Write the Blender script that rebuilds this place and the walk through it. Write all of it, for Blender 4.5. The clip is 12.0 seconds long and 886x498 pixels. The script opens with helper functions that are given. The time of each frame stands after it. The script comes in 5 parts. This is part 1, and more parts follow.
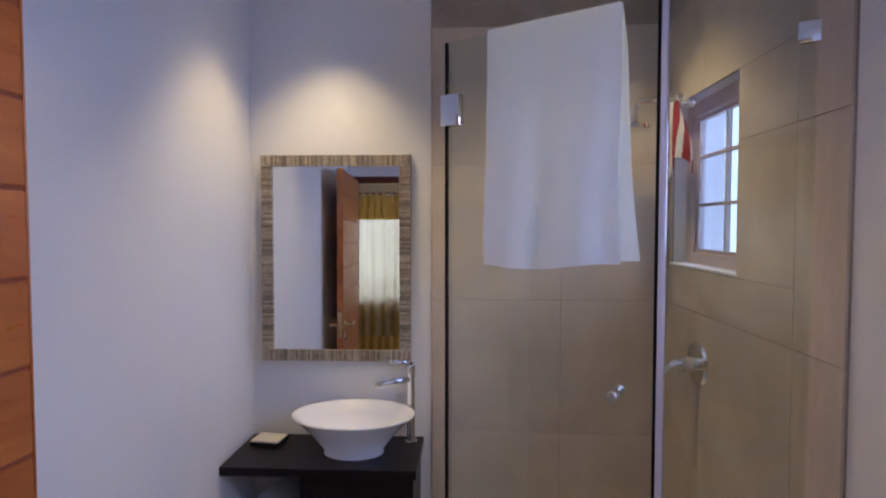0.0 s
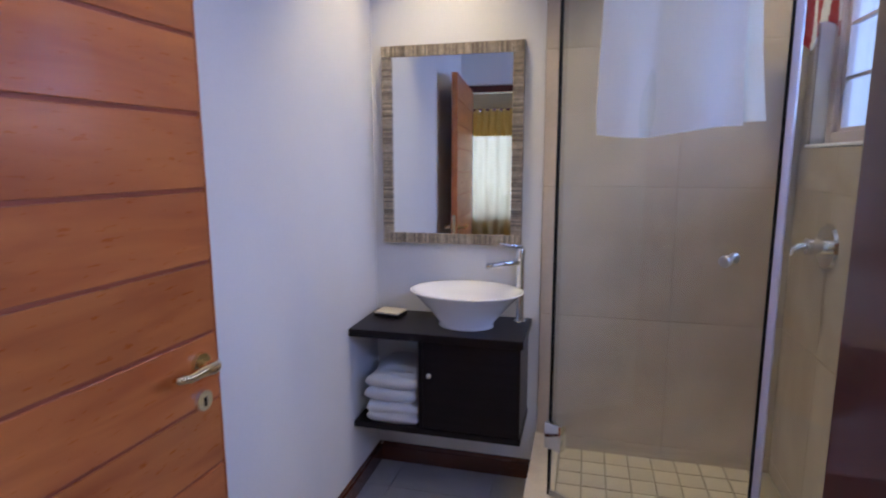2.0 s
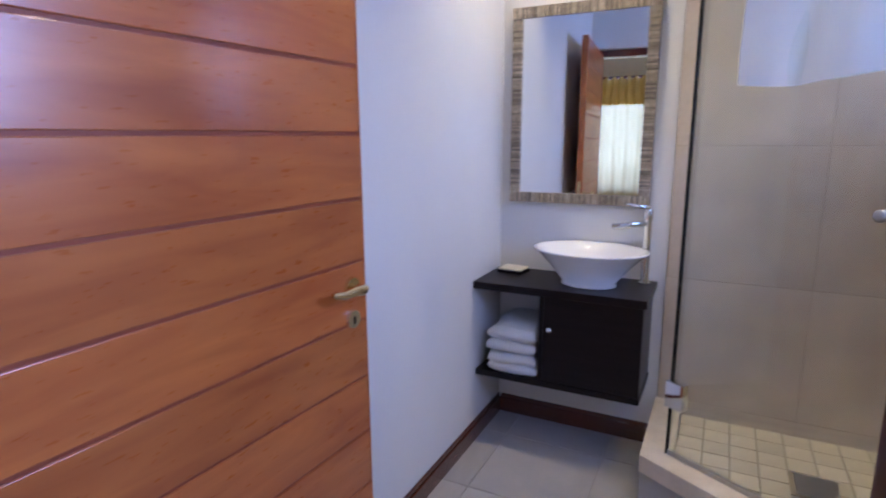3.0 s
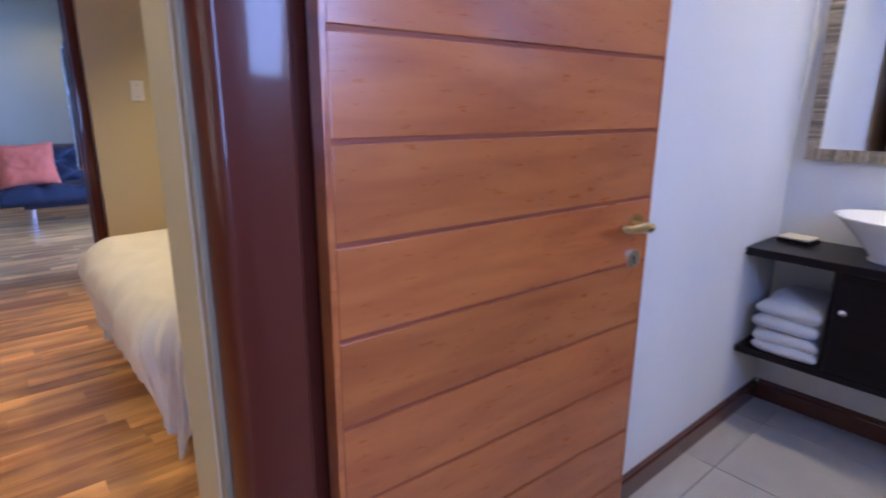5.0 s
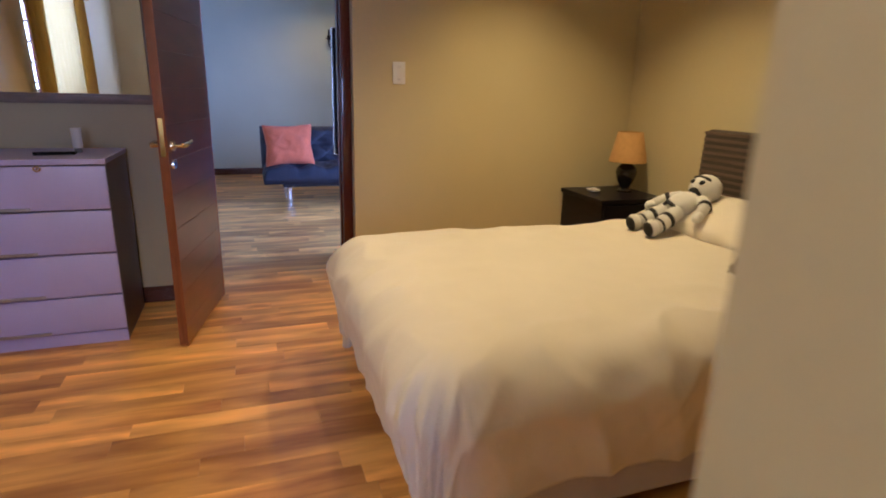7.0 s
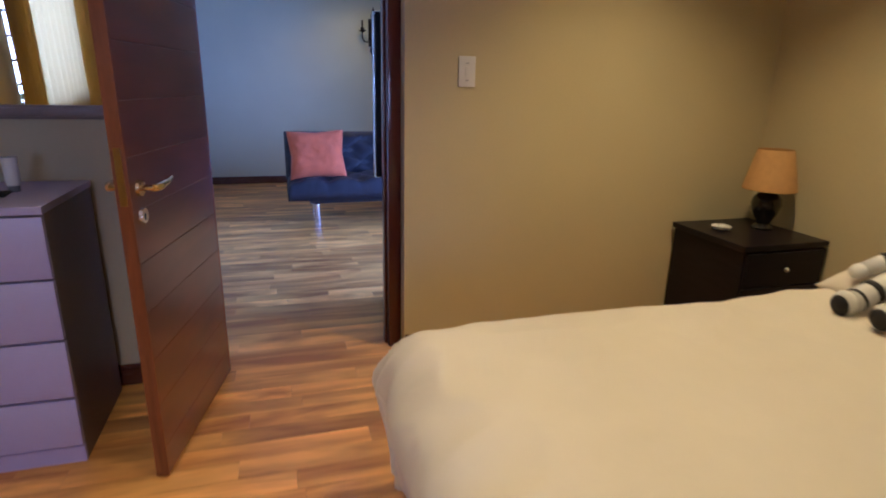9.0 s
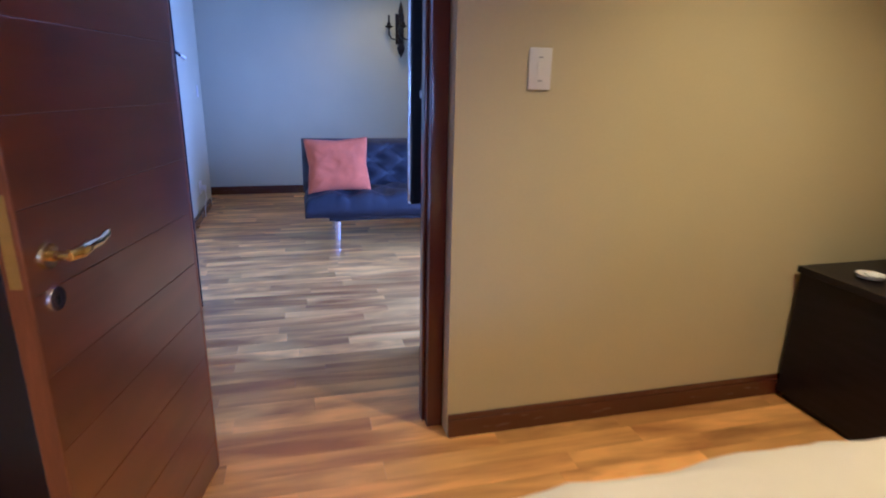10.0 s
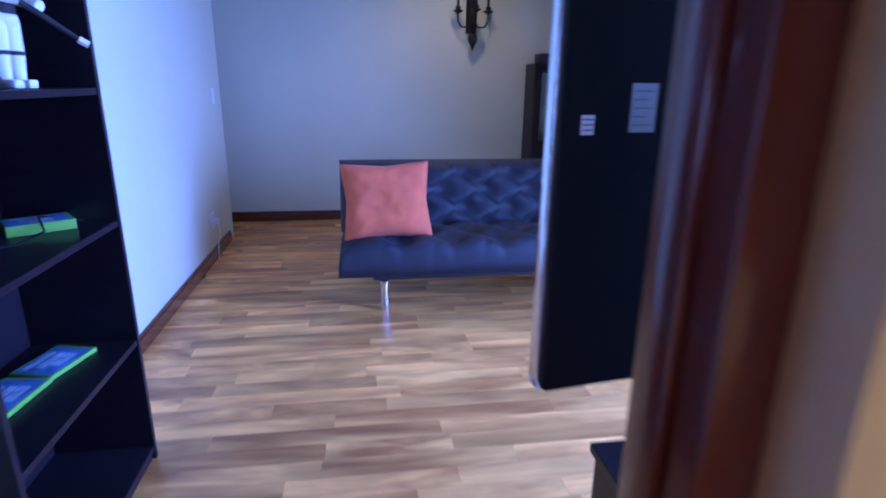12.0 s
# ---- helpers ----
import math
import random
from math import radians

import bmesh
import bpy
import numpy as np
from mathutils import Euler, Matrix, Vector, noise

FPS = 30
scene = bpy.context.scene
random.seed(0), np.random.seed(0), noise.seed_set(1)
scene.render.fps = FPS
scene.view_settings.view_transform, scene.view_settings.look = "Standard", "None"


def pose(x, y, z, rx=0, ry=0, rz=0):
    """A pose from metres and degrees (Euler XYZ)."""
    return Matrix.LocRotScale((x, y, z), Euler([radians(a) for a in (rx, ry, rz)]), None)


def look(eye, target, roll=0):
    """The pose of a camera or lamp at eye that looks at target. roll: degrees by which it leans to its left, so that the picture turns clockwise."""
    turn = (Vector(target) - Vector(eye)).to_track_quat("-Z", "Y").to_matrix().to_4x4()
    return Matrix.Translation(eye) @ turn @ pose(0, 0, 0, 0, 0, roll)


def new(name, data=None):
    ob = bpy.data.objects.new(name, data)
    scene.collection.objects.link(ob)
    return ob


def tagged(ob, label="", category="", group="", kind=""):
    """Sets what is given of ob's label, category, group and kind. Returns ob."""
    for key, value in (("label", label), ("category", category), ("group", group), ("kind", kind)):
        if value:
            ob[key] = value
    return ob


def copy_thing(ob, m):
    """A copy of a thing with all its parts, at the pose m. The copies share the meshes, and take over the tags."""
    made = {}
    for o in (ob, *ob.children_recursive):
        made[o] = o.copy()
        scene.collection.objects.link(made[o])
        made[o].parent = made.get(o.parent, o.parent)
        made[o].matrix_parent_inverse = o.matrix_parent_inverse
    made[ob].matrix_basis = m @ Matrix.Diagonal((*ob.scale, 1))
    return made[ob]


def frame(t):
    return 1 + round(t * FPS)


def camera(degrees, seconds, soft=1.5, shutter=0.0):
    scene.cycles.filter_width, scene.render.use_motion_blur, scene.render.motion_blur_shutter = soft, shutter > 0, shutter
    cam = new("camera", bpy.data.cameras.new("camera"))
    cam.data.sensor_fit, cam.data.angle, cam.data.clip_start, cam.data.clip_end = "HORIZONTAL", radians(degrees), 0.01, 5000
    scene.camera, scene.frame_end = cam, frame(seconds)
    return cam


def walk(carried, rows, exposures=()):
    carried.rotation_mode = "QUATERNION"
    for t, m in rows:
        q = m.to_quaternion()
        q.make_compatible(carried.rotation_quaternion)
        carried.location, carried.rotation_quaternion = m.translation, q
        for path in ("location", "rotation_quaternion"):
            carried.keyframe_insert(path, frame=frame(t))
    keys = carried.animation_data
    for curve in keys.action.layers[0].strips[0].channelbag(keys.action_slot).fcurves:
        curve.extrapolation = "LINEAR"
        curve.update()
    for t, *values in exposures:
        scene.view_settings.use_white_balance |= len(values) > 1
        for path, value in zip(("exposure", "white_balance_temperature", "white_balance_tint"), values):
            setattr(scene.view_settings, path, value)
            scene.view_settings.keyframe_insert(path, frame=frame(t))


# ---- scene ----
cam = camera(77.2, 12.0, soft=1.9, shutter=0.5)
PATH = [
    (0, (0.207, 0.264, 1.656), (0.108, 2.26, 1.573), -0.0),
    (0.5, (0.207, 0.251, 1.603), (0.057, 2.239, 1.441), 0.1),
    (1, (0.212, 0.223, 1.544), (-0.02, 2.198, 1.332), 0.1),
    (1.5, (0.211, 0.207, 1.507), (-0.133, 2.158, 1.234), -0.0),
    (2, (0.226, 0.165, 1.465), (-0.268, 2.077, 1.146), -0.2),
    (2.5, (0.239, 0.113, 1.432), (-0.452, 1.954, 1.063), -0.3),
    (3, (0.238, 0.053, 1.393), (-0.648, 1.801, 0.997), -0.4),
    (3.2, (0.227, 0.036, 1.372), (-0.731, 1.744, 0.964), -0.3),
    (4.8, (0.143, -0.026, 1.31), (-1.275, 1.289, 0.798), 0.2),
    (5, (0.108, -0.041, 1.299), (-1.361, 1.218, 0.791), 0.5),
    (5.5, (-0.031, -0.023, 1.269), (-1.652, 1.031, 0.761), 1.1),
    (6, (-0.285, -0.01, 1.246), (-2.015, 0.844, 0.719), 1.2),
    (6.5, (-0.482, -0.018, 1.272), (-2.274, 0.688, 0.734), 1.5),
    (7, (-0.689, -0.005, 1.262), (-2.502, 0.639, 0.715), 1.6),
    (9, (-1.703, 0.074, 1.303), (-3.54, 0.627, 0.736), 1.3),
    (9.5, (-2.07, 0.116, 1.313), (-3.916, 0.639, 0.75), 1.4),
    (10, (-2.407, 0.137, 1.305), (-4.263, 0.618, 0.739), 1.2),
    (10.5, (-2.758, 0.169, 1.318), (-4.622, 0.62, 0.753), 1.2),
    (11, (-3.156, 0.235, 1.328), (-5.028, 0.646, 0.757), 0.8),
    (11.5, (-3.524, 0.287, 1.333), (-5.411, 0.62, 0.759), 0.8),
    (12, (-3.907, 0.29, 1.328), (-5.8, 0.577, 0.751), 0.8),
]
walk(cam, [(t, look(eye, target, roll)) for t, eye, target, roll in PATH],
     exposures=[(0, -0.75, 5550, 10), (1, -0.8, 5250, 10), (2, -0.52, 5150, 10), (3.2, -0.2, 4950, 10), (5.0, -0.08, 4950, 10), (6, 0.08, 5600, 9), (7, -0.08, 5700, 9), (9, -0.32, 5300, 11), (10.5, 0.2, 4800, 12), (11.5, 0.05, 4950, 18), (12, 0.02, 4700, 25)])

# ---- light ----
world = bpy.data.worlds.new("world")
scene.world = world
world.use_nodes = True
_bg = world.node_tree.nodes["Background"]
_sky = world.node_tree.nodes.new("ShaderNodeTexSky")
_sky.sky_type, _sky.sun_disc = "NISHITA", False
_sky.sun_elevation, _sky.sun_rotation = radians(50), radians(200)
world.node_tree.links.new(_sky.outputs[0], _bg.inputs[0])
_bg.inputs[1].default_value = 0.12


def lamp(name, kind, m, energy, color, **values):
    data = bpy.data.lights.new(name, kind)
    data.energy, data.color = energy, color
    for key, value in values.items():
        if key == "size":
            data.shape, data.size, data.size_y = "RECTANGLE", value[0], value[1]
        elif key == "cone":
            data.spot_size, data.spot_blend = radians(value[0]), value[1]
        elif key == "radius":
            data.shadow_soft_size = value
        elif key == "spread":
            data.spread = radians(value)
        elif key == "angle":
            data.angle = radians(value)
    ob = new(name, data)
    ob.matrix_world = m
    return ob


DAY = (0.47, 0.55, 1.0)
W5Y = 0.90
WARM = (1.0, 0.71, 0.34)
lamp("sun", "SUN", look((0, 0, 9), (1.2, 3.0, 0)), 3.0, (1.0, 0.93, 0.82), angle=0.6)
# skylight standing in the window openings
lamp("bedroom_window_light", "AREA", look((-1.0, -1.93, 1.5), (-1.0, 0, 1.3)), 122, DAY, size=(1.45, 1.2))
# assumed daylight from the end wall, added to brighten chest and bedroom
lamp("added_side_light", "AREA", look((2.12, -0.50, 1.5), (-1.2, -0.45, 1.0)), 46, (0.48, 0.57, 1.0), size=(0.75, 1.1))
lamp("bathroom_window_light", "AREA", look((1.75, 2.36, 2.10), (0.0, 1.85, 1.25)), 48, DAY, size=(1.1, 1.1))
lamp("second_bathroom_window_light", "AREA", look((1.16, W5Y, 1.75), (-0.7, W5Y + 0.25, 0.85)), 19, DAY, size=(0.52, 0.72))
lamp("living_window_light", "AREA", look((-5.35, 3.18, 1.15), (-6.0, -0.8, 0.45)), 205, (0.27, 0.40, 1.0), size=(1.35, 1.9), spread=115)
# recessed downlights; (0.10, 1.15) and (-2.40, 0.85) are unseen fills added for brightness
DOWNLIGHTS_AND_FILLS = [
    (-0.36, 2.24, 62, 90), (0.62, 2.20, 52, 96), (0.10, 1.15, 24, 120),
    (-3.24, 1.62, 125, 104), (-2.40, 0.85, 50, 118),
    (-2.5, -0.60, 70, 92), (-0.9, -0.6, 40, 110), (-8.55, 1.15, 28, 140),
]
CEIL = 2.70
for _x, _y, _watt, _cone in DOWNLIGHTS_AND_FILLS:
    lamp("downlight_and_fill_lamp", "SPOT", look((_x, _y, CEIL - 0.03), (_x, _y + 0.0001, 0)), _watt, WARM, cone=(_cone, 0.75), radius=0.03)


# ---- materials ----
def mat(name, color, rough=0.5, metal=0.0, vary=0.12, scale=8.0, bump=0.0, bump_scale=60.0, stretch=(1, 1, 1), coat=0.0,
        random_tint=0.0, sheen=0.0, island=False):
    """A Principled surface with large and fine variation of tone and a fine relief."""
    m = bpy.data.materials.new(name)
    m.use_nodes = True
    nt = m.node_tree
    p = nt.nodes["Principled BSDF"]
    p.inputs["Roughness"].default_value = rough
    p.inputs["Metallic"].default_value = metal
    p.inputs["Coat Weight"].default_value = coat
    p.inputs["Coat Roughness"].default_value = 0.15
    p.inputs["Sheen Weight"].default_value = sheen
    tc = nt.nodes.new("ShaderNodeTexCoord")
    mp = nt.nodes.new("ShaderNodeMapping")
    mp.inputs["Scale"].default_value = stretch
    nt.links.new(tc.outputs["Object"], mp.inputs[0])
    n1 = nt.nodes.new("ShaderNodeTexNoise")
    n1.inputs["Scale"].default_value, n1.inputs["Detail"].default_value = scale, 4
    n2 = nt.nodes.new("ShaderNodeTexNoise")
    n2.inputs["Scale"].default_value, n2.inputs["Detail"].default_value = bump_scale, 3
    for n in (n1, n2):
        nt.links.new(mp.outputs[0], n.inputs["Vector"])
    add = nt.nodes.new("ShaderNodeMath")
    add.operation = "MULTIPLY_ADD"
    add.inputs[1].default_value = 0.3
    nt.links.new(n2.outputs[0], add.inputs[0])
    nt.links.new(n1.outputs[0], add.inputs[2])
    ramp = nt.nodes.new("ShaderNodeMapRange")
    ramp.inputs[1].default_value, ramp.inputs[2].default_value = 0.4, 0.9
    ramp.inputs[3].default_value, ramp.inputs[4].default_value = 1 - vary, 1 + vary
    nt.links.new(add.outputs[0], ramp.inputs[0])
    value = ramp.outputs[0]
    if random_tint:
        if island:
            info = nt.nodes.new("ShaderNodeNewGeometry").outputs["Random Per Island"]
        else:
            info = nt.nodes.new("ShaderNodeObjectInfo").outputs["Random"]
        r = nt.nodes.new("ShaderNodeMapRange")
        r.inputs[3].default_value, r.inputs[4].default_value = 1 - random_tint, 1 + random_tint
        nt.links.new(info, r.inputs[0])
        mul = nt.nodes.new("ShaderNodeMath")
        mul.operation = "MULTIPLY"
        nt.links.new(value, mul.inputs[0])
        nt.links.new(r.outputs[0], mul.inputs[1])
        value = mul.outputs[0]
    mix = nt.nodes.new("ShaderNodeVectorMath")
    mix.operation = "SCALE"
    mix.inputs[0].default_value = color
    nt.links.new(value, mix.inputs["Scale"])
    nt.links.new(mix.outputs[0], p.inputs["Base Color"])
    if bump:
        b = nt.nodes.new("ShaderNodeBump")
        b.inputs["Strength"].default_value, b.inputs["Distance"].default_value = bump, 0.004
        nt.links.new(n2.outputs[0], b.inputs["Height"])
        nt.links.new(b.outputs[0], p.inputs["Normal"])
    return m


def wood(name, dark, light, axis, rough=0.3, coat=0.3, tint=0.12, scale=3.0, contrast=1.0, relief=0.10, stretch=9.0, mottle=0.0, coat_rough=0.2, fibre=0.35):
    """Stained timber: streaks along one axis, tone varied board by board."""
    m = bpy.data.materials.new(name)
    m.use_nodes = True
    nt = m.node_tree
    p = nt.nodes["Principled BSDF"]
    p.inputs["Coat Weight"].default_value, p.inputs["Coat Roughness"].default_value = coat, coat_rough
    tc = nt.nodes.new("ShaderNodeTexCoord")
    info = nt.nodes.new("ShaderNodeObjectInfo")
    shift = nt.nodes.new("ShaderNodeVectorMath")
    shift.operation = "MULTIPLY_ADD"
    shift.inputs[1].default_value = (37.0, 11.0, 23.0)
    comb = nt.nodes.new("ShaderNodeCombineXYZ")
    for i in range(3):
        nt.links.new(info.outputs["Random"], comb.inputs[i])
    nt.links.new(comb.outputs[0], shift.inputs[0])
    nt.links.new(tc.outputs["Object"], shift.inputs[2])
    mp = nt.nodes.new("ShaderNodeMapping")
    mp.inputs["Scale"].default_value = [1.0 if a == axis else stretch for a in "xyz"]
    nt.links.new(shift.outputs[0], mp.inputs[0])
    big = nt.nodes.new("ShaderNodeTexNoise")
    big.inputs["Scale"].default_value, big.inputs["Detail"].default_value, big.inputs["Distortion"].default_value = scale, 3, 0.6
    fine = nt.nodes.new("ShaderNodeTexNoise")
    fine.inputs["Scale"].default_value, fine.inputs["Detail"].default_value = scale * 9, 4
    for n in (big, fine):
        nt.links.new(mp.outputs[0], n.inputs["Vector"])
    mixv = nt.nodes.new("ShaderNodeMath")
    mixv.operation = "MULTIPLY_ADD"
    mixv.inputs[1].default_value = fibre
    nt.links.new(fine.outputs[0], mixv.inputs[0])
    nt.links.new(big.outputs[0], mixv.inputs[2])
    tone = nt.nodes.new("ShaderNodeMapRange")
    middle = 0.5 + 0.5 * fibre
    tone.inputs[1].default_value, tone.inputs[2].default_value = middle - 0.25 / contrast, middle + 0.25 / contrast
    nt.links.new(mixv.outputs[0], tone.inputs[0])
    ramp = nt.nodes.new("ShaderNodeValToRGB")
    ramp.color_ramp.elements[0].color, ramp.color_ramp.elements[1].color = (*dark, 1), (*light, 1)
    nt.links.new(tone.outputs[0], ramp.inputs[0])
    r = nt.nodes.new("ShaderNodeMapRange")
    r.inputs[3].default_value, r.inputs[4].default_value = 1 - tint, 1 + tint
    nt.links.new(info.outputs["Random"], r.inputs[0])
    sc = nt.nodes.new("ShaderNodeVectorMath")
    sc.operation = "SCALE"
    nt.links.new(ramp.outputs[0], sc.inputs[0])
    shade = r.outputs[0]
    if mottle:
        # cross figure: cloudy patches and small flecks
        cloud = nt.nodes.new("ShaderNodeTexNoise")
        cloud.inputs["Scale"].default_value, cloud.inputs["Detail"].default_value, cloud.inputs["Roughness"].default_value = 2.6, 1.5, 0.45
        cm = nt.nodes.new("ShaderNodeMapping")
        cm.inputs["Scale"].default_value = [1.3 if a == axis else 4.0 for a in "xyz"]
        nt.links.new(shift.outputs[0], cm.inputs[0])
        nt.links.new(cm.outputs[0], cloud.inputs["Vector"])
        cr = nt.nodes.new("ShaderNodeMapRange")
        cr.inputs[1].default_value, cr.inputs[2].default_value = 0.32, 0.68
        cr.inputs[3].default_value, cr.inputs[4].default_value = 1 - mottle, 1 + mottle
        nt.links.new(cloud.outputs[0], cr.inputs[0])
        both = nt.nodes.new("ShaderNodeMath")
        both.operation = "MULTIPLY"
        nt.links.new(shade, both.inputs[0])
        nt.links.new(cr.outputs[0], both.inputs[1])
        shade = both.outputs[0]
    nt.links.new(shade, sc.inputs["Scale"])
    nt.links.new(sc.outputs[0], p.inputs["Base Color"])
    rr = nt.nodes.new("ShaderNodeMapRange")
    rr.inputs[3].default_value, rr.inputs[4].default_value = rough - 0.06 * contrast, rough + 0.1 * contrast
    nt.links.new(fine.outputs[0], rr.inputs[0])
    nt.links.new(rr.outputs[0], p.inputs["Roughness"])
    b = nt.nodes.new("ShaderNodeBump")
    b.inputs["Strength"].default_value, b.inputs["Distance"].default_value = relief, 0.002
    nt.links.new(fine.outputs[0], b.inputs["Height"])
    nt.links.new(b.outputs[0], p.inputs["Normal"])
    return m


def glass_mat(name, tint=(0.93, 0.96, 0.95), ior=1.45):
    m = bpy.data.materials.new(name)
    m.use_nodes = True
    nt = m.node_tree
    out = nt.nodes["Material Output"]
    nt.nodes.remove(nt.nodes["Principled BSDF"])
    tr = nt.nodes.new("ShaderNodeBsdfTransparent")
    tr.inputs[0].default_value = (*tint, 1)
    gl = nt.nodes.new("ShaderNodeBsdfGlossy")
    gl.inputs["Roughness"].default_value = 0.02
    lw = nt.nodes.new("ShaderNodeLayerWeight")
    lw.inputs[0].default_value = 0.5
    pw = nt.nodes.new("ShaderNodeMath")
    pw.operation = "POWER"
    pw.inputs[1].default_value = 5.0
    nt.links.new(lw.outputs["Facing"], pw.inputs[0])
    fr = nt.nodes.new("ShaderNodeMath")
    fr.operation = "MULTIPLY_ADD"
    f0 = ((ior - 1) / (ior + 1)) ** 2
    fr.inputs[1].default_value, fr.inputs[2].default_value = 1 - f0, f0
    nt.links.new(pw.outputs[0], fr.inputs[0])
    mx = nt.nodes.new("ShaderNodeMixShader")
    nt.links.new(fr.outputs[0], mx.inputs[0])
    nt.links.new(tr.outputs[0], mx.inputs[1])
    nt.links.new(gl.outputs[0], mx.inputs[2])
    nt.links.new(mx.outputs[0], out.inputs[0])
    return m


def sheer_mat(name, color, through_amount, nap=0.0):
    """Woven cloth that lets daylight through."""
    m = bpy.data.materials.new(name)
    m.use_nodes = True
    nt = m.node_tree
    out = nt.nodes["Material Output"]
    p = nt.nodes["Principled BSDF"]
    p.inputs["Base Color"].default_value = (*color, 1)
    p.inputs["Roughness"].default_value = 0.9
    t = nt.nodes.new("ShaderNodeBsdfTranslucent")
    t.inputs[0].default_value = (*color, 1)
    mx = nt.nodes.new("ShaderNodeMixShader")
    tc = nt.nodes.new("ShaderNodeTexCoord")
    n = nt.nodes.new("ShaderNodeTexNoise")
    n.inputs["Scale"].default_value, n.inputs["Detail"].default_value = 14, 5
    mp = nt.nodes.new("ShaderNodeMapping")
    mp.inputs["Scale"].default_value = (1, 1, 3.0)
    nt.links.new(tc.outputs["Object"], mp.inputs[0])
    nt.links.new(mp.outputs[0], n.inputs["Vector"])
    r = nt.nodes.new("ShaderNodeMapRange")
    r.inputs[3].default_value, r.inputs[4].default_value = through_amount - 0.2, through_amount + 0.2
    if nap:
        loops = nt.nodes.new("ShaderNodeTexNoise")
        loops.inputs["Scale"].default_value, loops.inputs["Detail"].default_value = 320, 4
        b = nt.nodes.new("ShaderNodeBump")
        b.inputs["Strength"].default_value, b.inputs["Distance"].default_value = nap, 0.006
        nt.links.new(tc.outputs["Object"], loops.inputs["Vector"])
        nt.links.new(loops.outputs[0], b.inputs["Height"])
        nt.links.new(b.outputs[0], p.inputs["Normal"])
        nt.links.new(b.outputs[0], t.inputs["Normal"])
    nt.links.new(n.outputs[0], r.inputs[0])
    nt.links.new(r.outputs[0], mx.inputs[0])
    nt.links.new(p.outputs[0], mx.inputs[1])
    nt.links.new(t.outputs[0], mx.inputs[2])
    nt.links.new(mx.outputs[0], out.inputs[0])
    return m


M_WHITE = mat("white_plaster", (0.74, 0.73, 0.72), 0.7, vary=0.04, scale=1.6, bump=0.08, bump_scale=90)
M_TAN = mat("khaki_plaster", (0.58, 0.50, 0.295), 0.6, vary=0.05, scale=1.4, bump=0.08, bump_scale=90)
M_GREYWALL = mat("pale_grey_plaster", (0.60, 0.60, 0.45), 0.7, vary=0.04, scale=1.6, bump=0.08, bump_scale=90)
M_CEIL = mat("ceiling_paint", (0.78, 0.77, 0.74), 0.8, vary=0.03, scale=2, bump=0.1)
M_SKIRT = wood("dark_stained_skirting", (0.060, 0.016, 0.009), (0.110, 0.031, 0.015), "y", 0.26, 0.7, 0.05, 1.2, 0.3, 0.0, coat_rough=0.12, fibre=0.1)
M_SKIRTX = wood("dark_stained_skirting_x", (0.060, 0.016, 0.009), (0.110, 0.031, 0.015), "x", 0.26, 0.7, 0.05, 1.2, 0.3, 0.0, coat_rough=0.12, fibre=0.1)
M_FRAME = wood("dark_red_door_frame_wood", (0.075, 0.015, 0.009), (0.115, 0.026, 0.014), "z", 0.28, 0.6, 0.05, 1.5, 0.25, 0.0, coat_rough=0.07, fibre=0.1)
M_FRAME.node_tree.nodes["Principled BSDF"].inputs["Specular IOR Level"].default_value = 0.2
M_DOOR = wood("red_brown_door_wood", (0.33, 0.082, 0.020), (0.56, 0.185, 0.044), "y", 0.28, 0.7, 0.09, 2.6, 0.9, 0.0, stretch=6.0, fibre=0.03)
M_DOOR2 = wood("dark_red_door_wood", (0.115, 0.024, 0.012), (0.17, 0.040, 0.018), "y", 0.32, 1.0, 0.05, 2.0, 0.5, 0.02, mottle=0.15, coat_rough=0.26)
M_DOOR2EDGE = wood("door_edge_wood", (0.14, 0.040, 0.016), (0.27, 0.085, 0.032), "z", 0.3, 0.4, 0.05)
M_GROOVE = mat("groove_wood", (0.28, 0.070, 0.028), 0.5, vary=0.15)
M_FLOOR = wood("laminate_planks", (0.35, 0.140, 0.034), (0.86, 0.455, 0.125), "y", 0.36, 0.06, 0.24, 0.85, 1.55, 0.03, stretch=8.5, mottle=0.12, fibre=0.14)
M_FLOORGAP = mat("floor_joint", (0.10, 0.045, 0.02), 0.6)
M_BATHTILE = mat("grey_floor_tile", (0.37, 0.355, 0.345), 0.3, vary=0.08, scale=3, bump=0.05, random_tint=0.05)
M_WALLTILE = mat("beige_wall_tile", (0.55, 0.47, 0.38), 0.26, vary=0.12, scale=2.5, bump=0.06, bump_scale=30, random_tint=0.04)
M_MOSAIC = mat("cream_shower_tile", (0.62, 0.54, 0.42), 0.4, vary=0.12, scale=9, bump=0.1, random_tint=0.1)
M_GROUT = mat("grout", (0.33, 0.28, 0.22), 0.85, vary=0.15)
M_GROUTG = mat("grey_grout", (0.30, 0.28, 0.26), 0.85, vary=0.1)
M_CHROME = mat("chrome", (0.82, 0.83, 0.85), 0.09, 1.0, vary=0.02)
M_BRASS = mat("worn_brass_chrome", (0.75, 0.60, 0.34), 0.16, 1.0, vary=0.06, scale=30)
M_GLASS = glass_mat("shower_glass")
M_PANE = glass_mat("window_glass", (0.97, 0.98, 0.99))
M_MIRROR = mat("mirror_silver", (0.88, 0.90, 0.90), 0.01, 1.0, vary=0.0)
M_SLAT = mat("bamboo_slats", (0.30, 0.25, 0.18), 0.5, vary=0.25, scale=60, bump=0.2, random_tint=0.5, island=True)
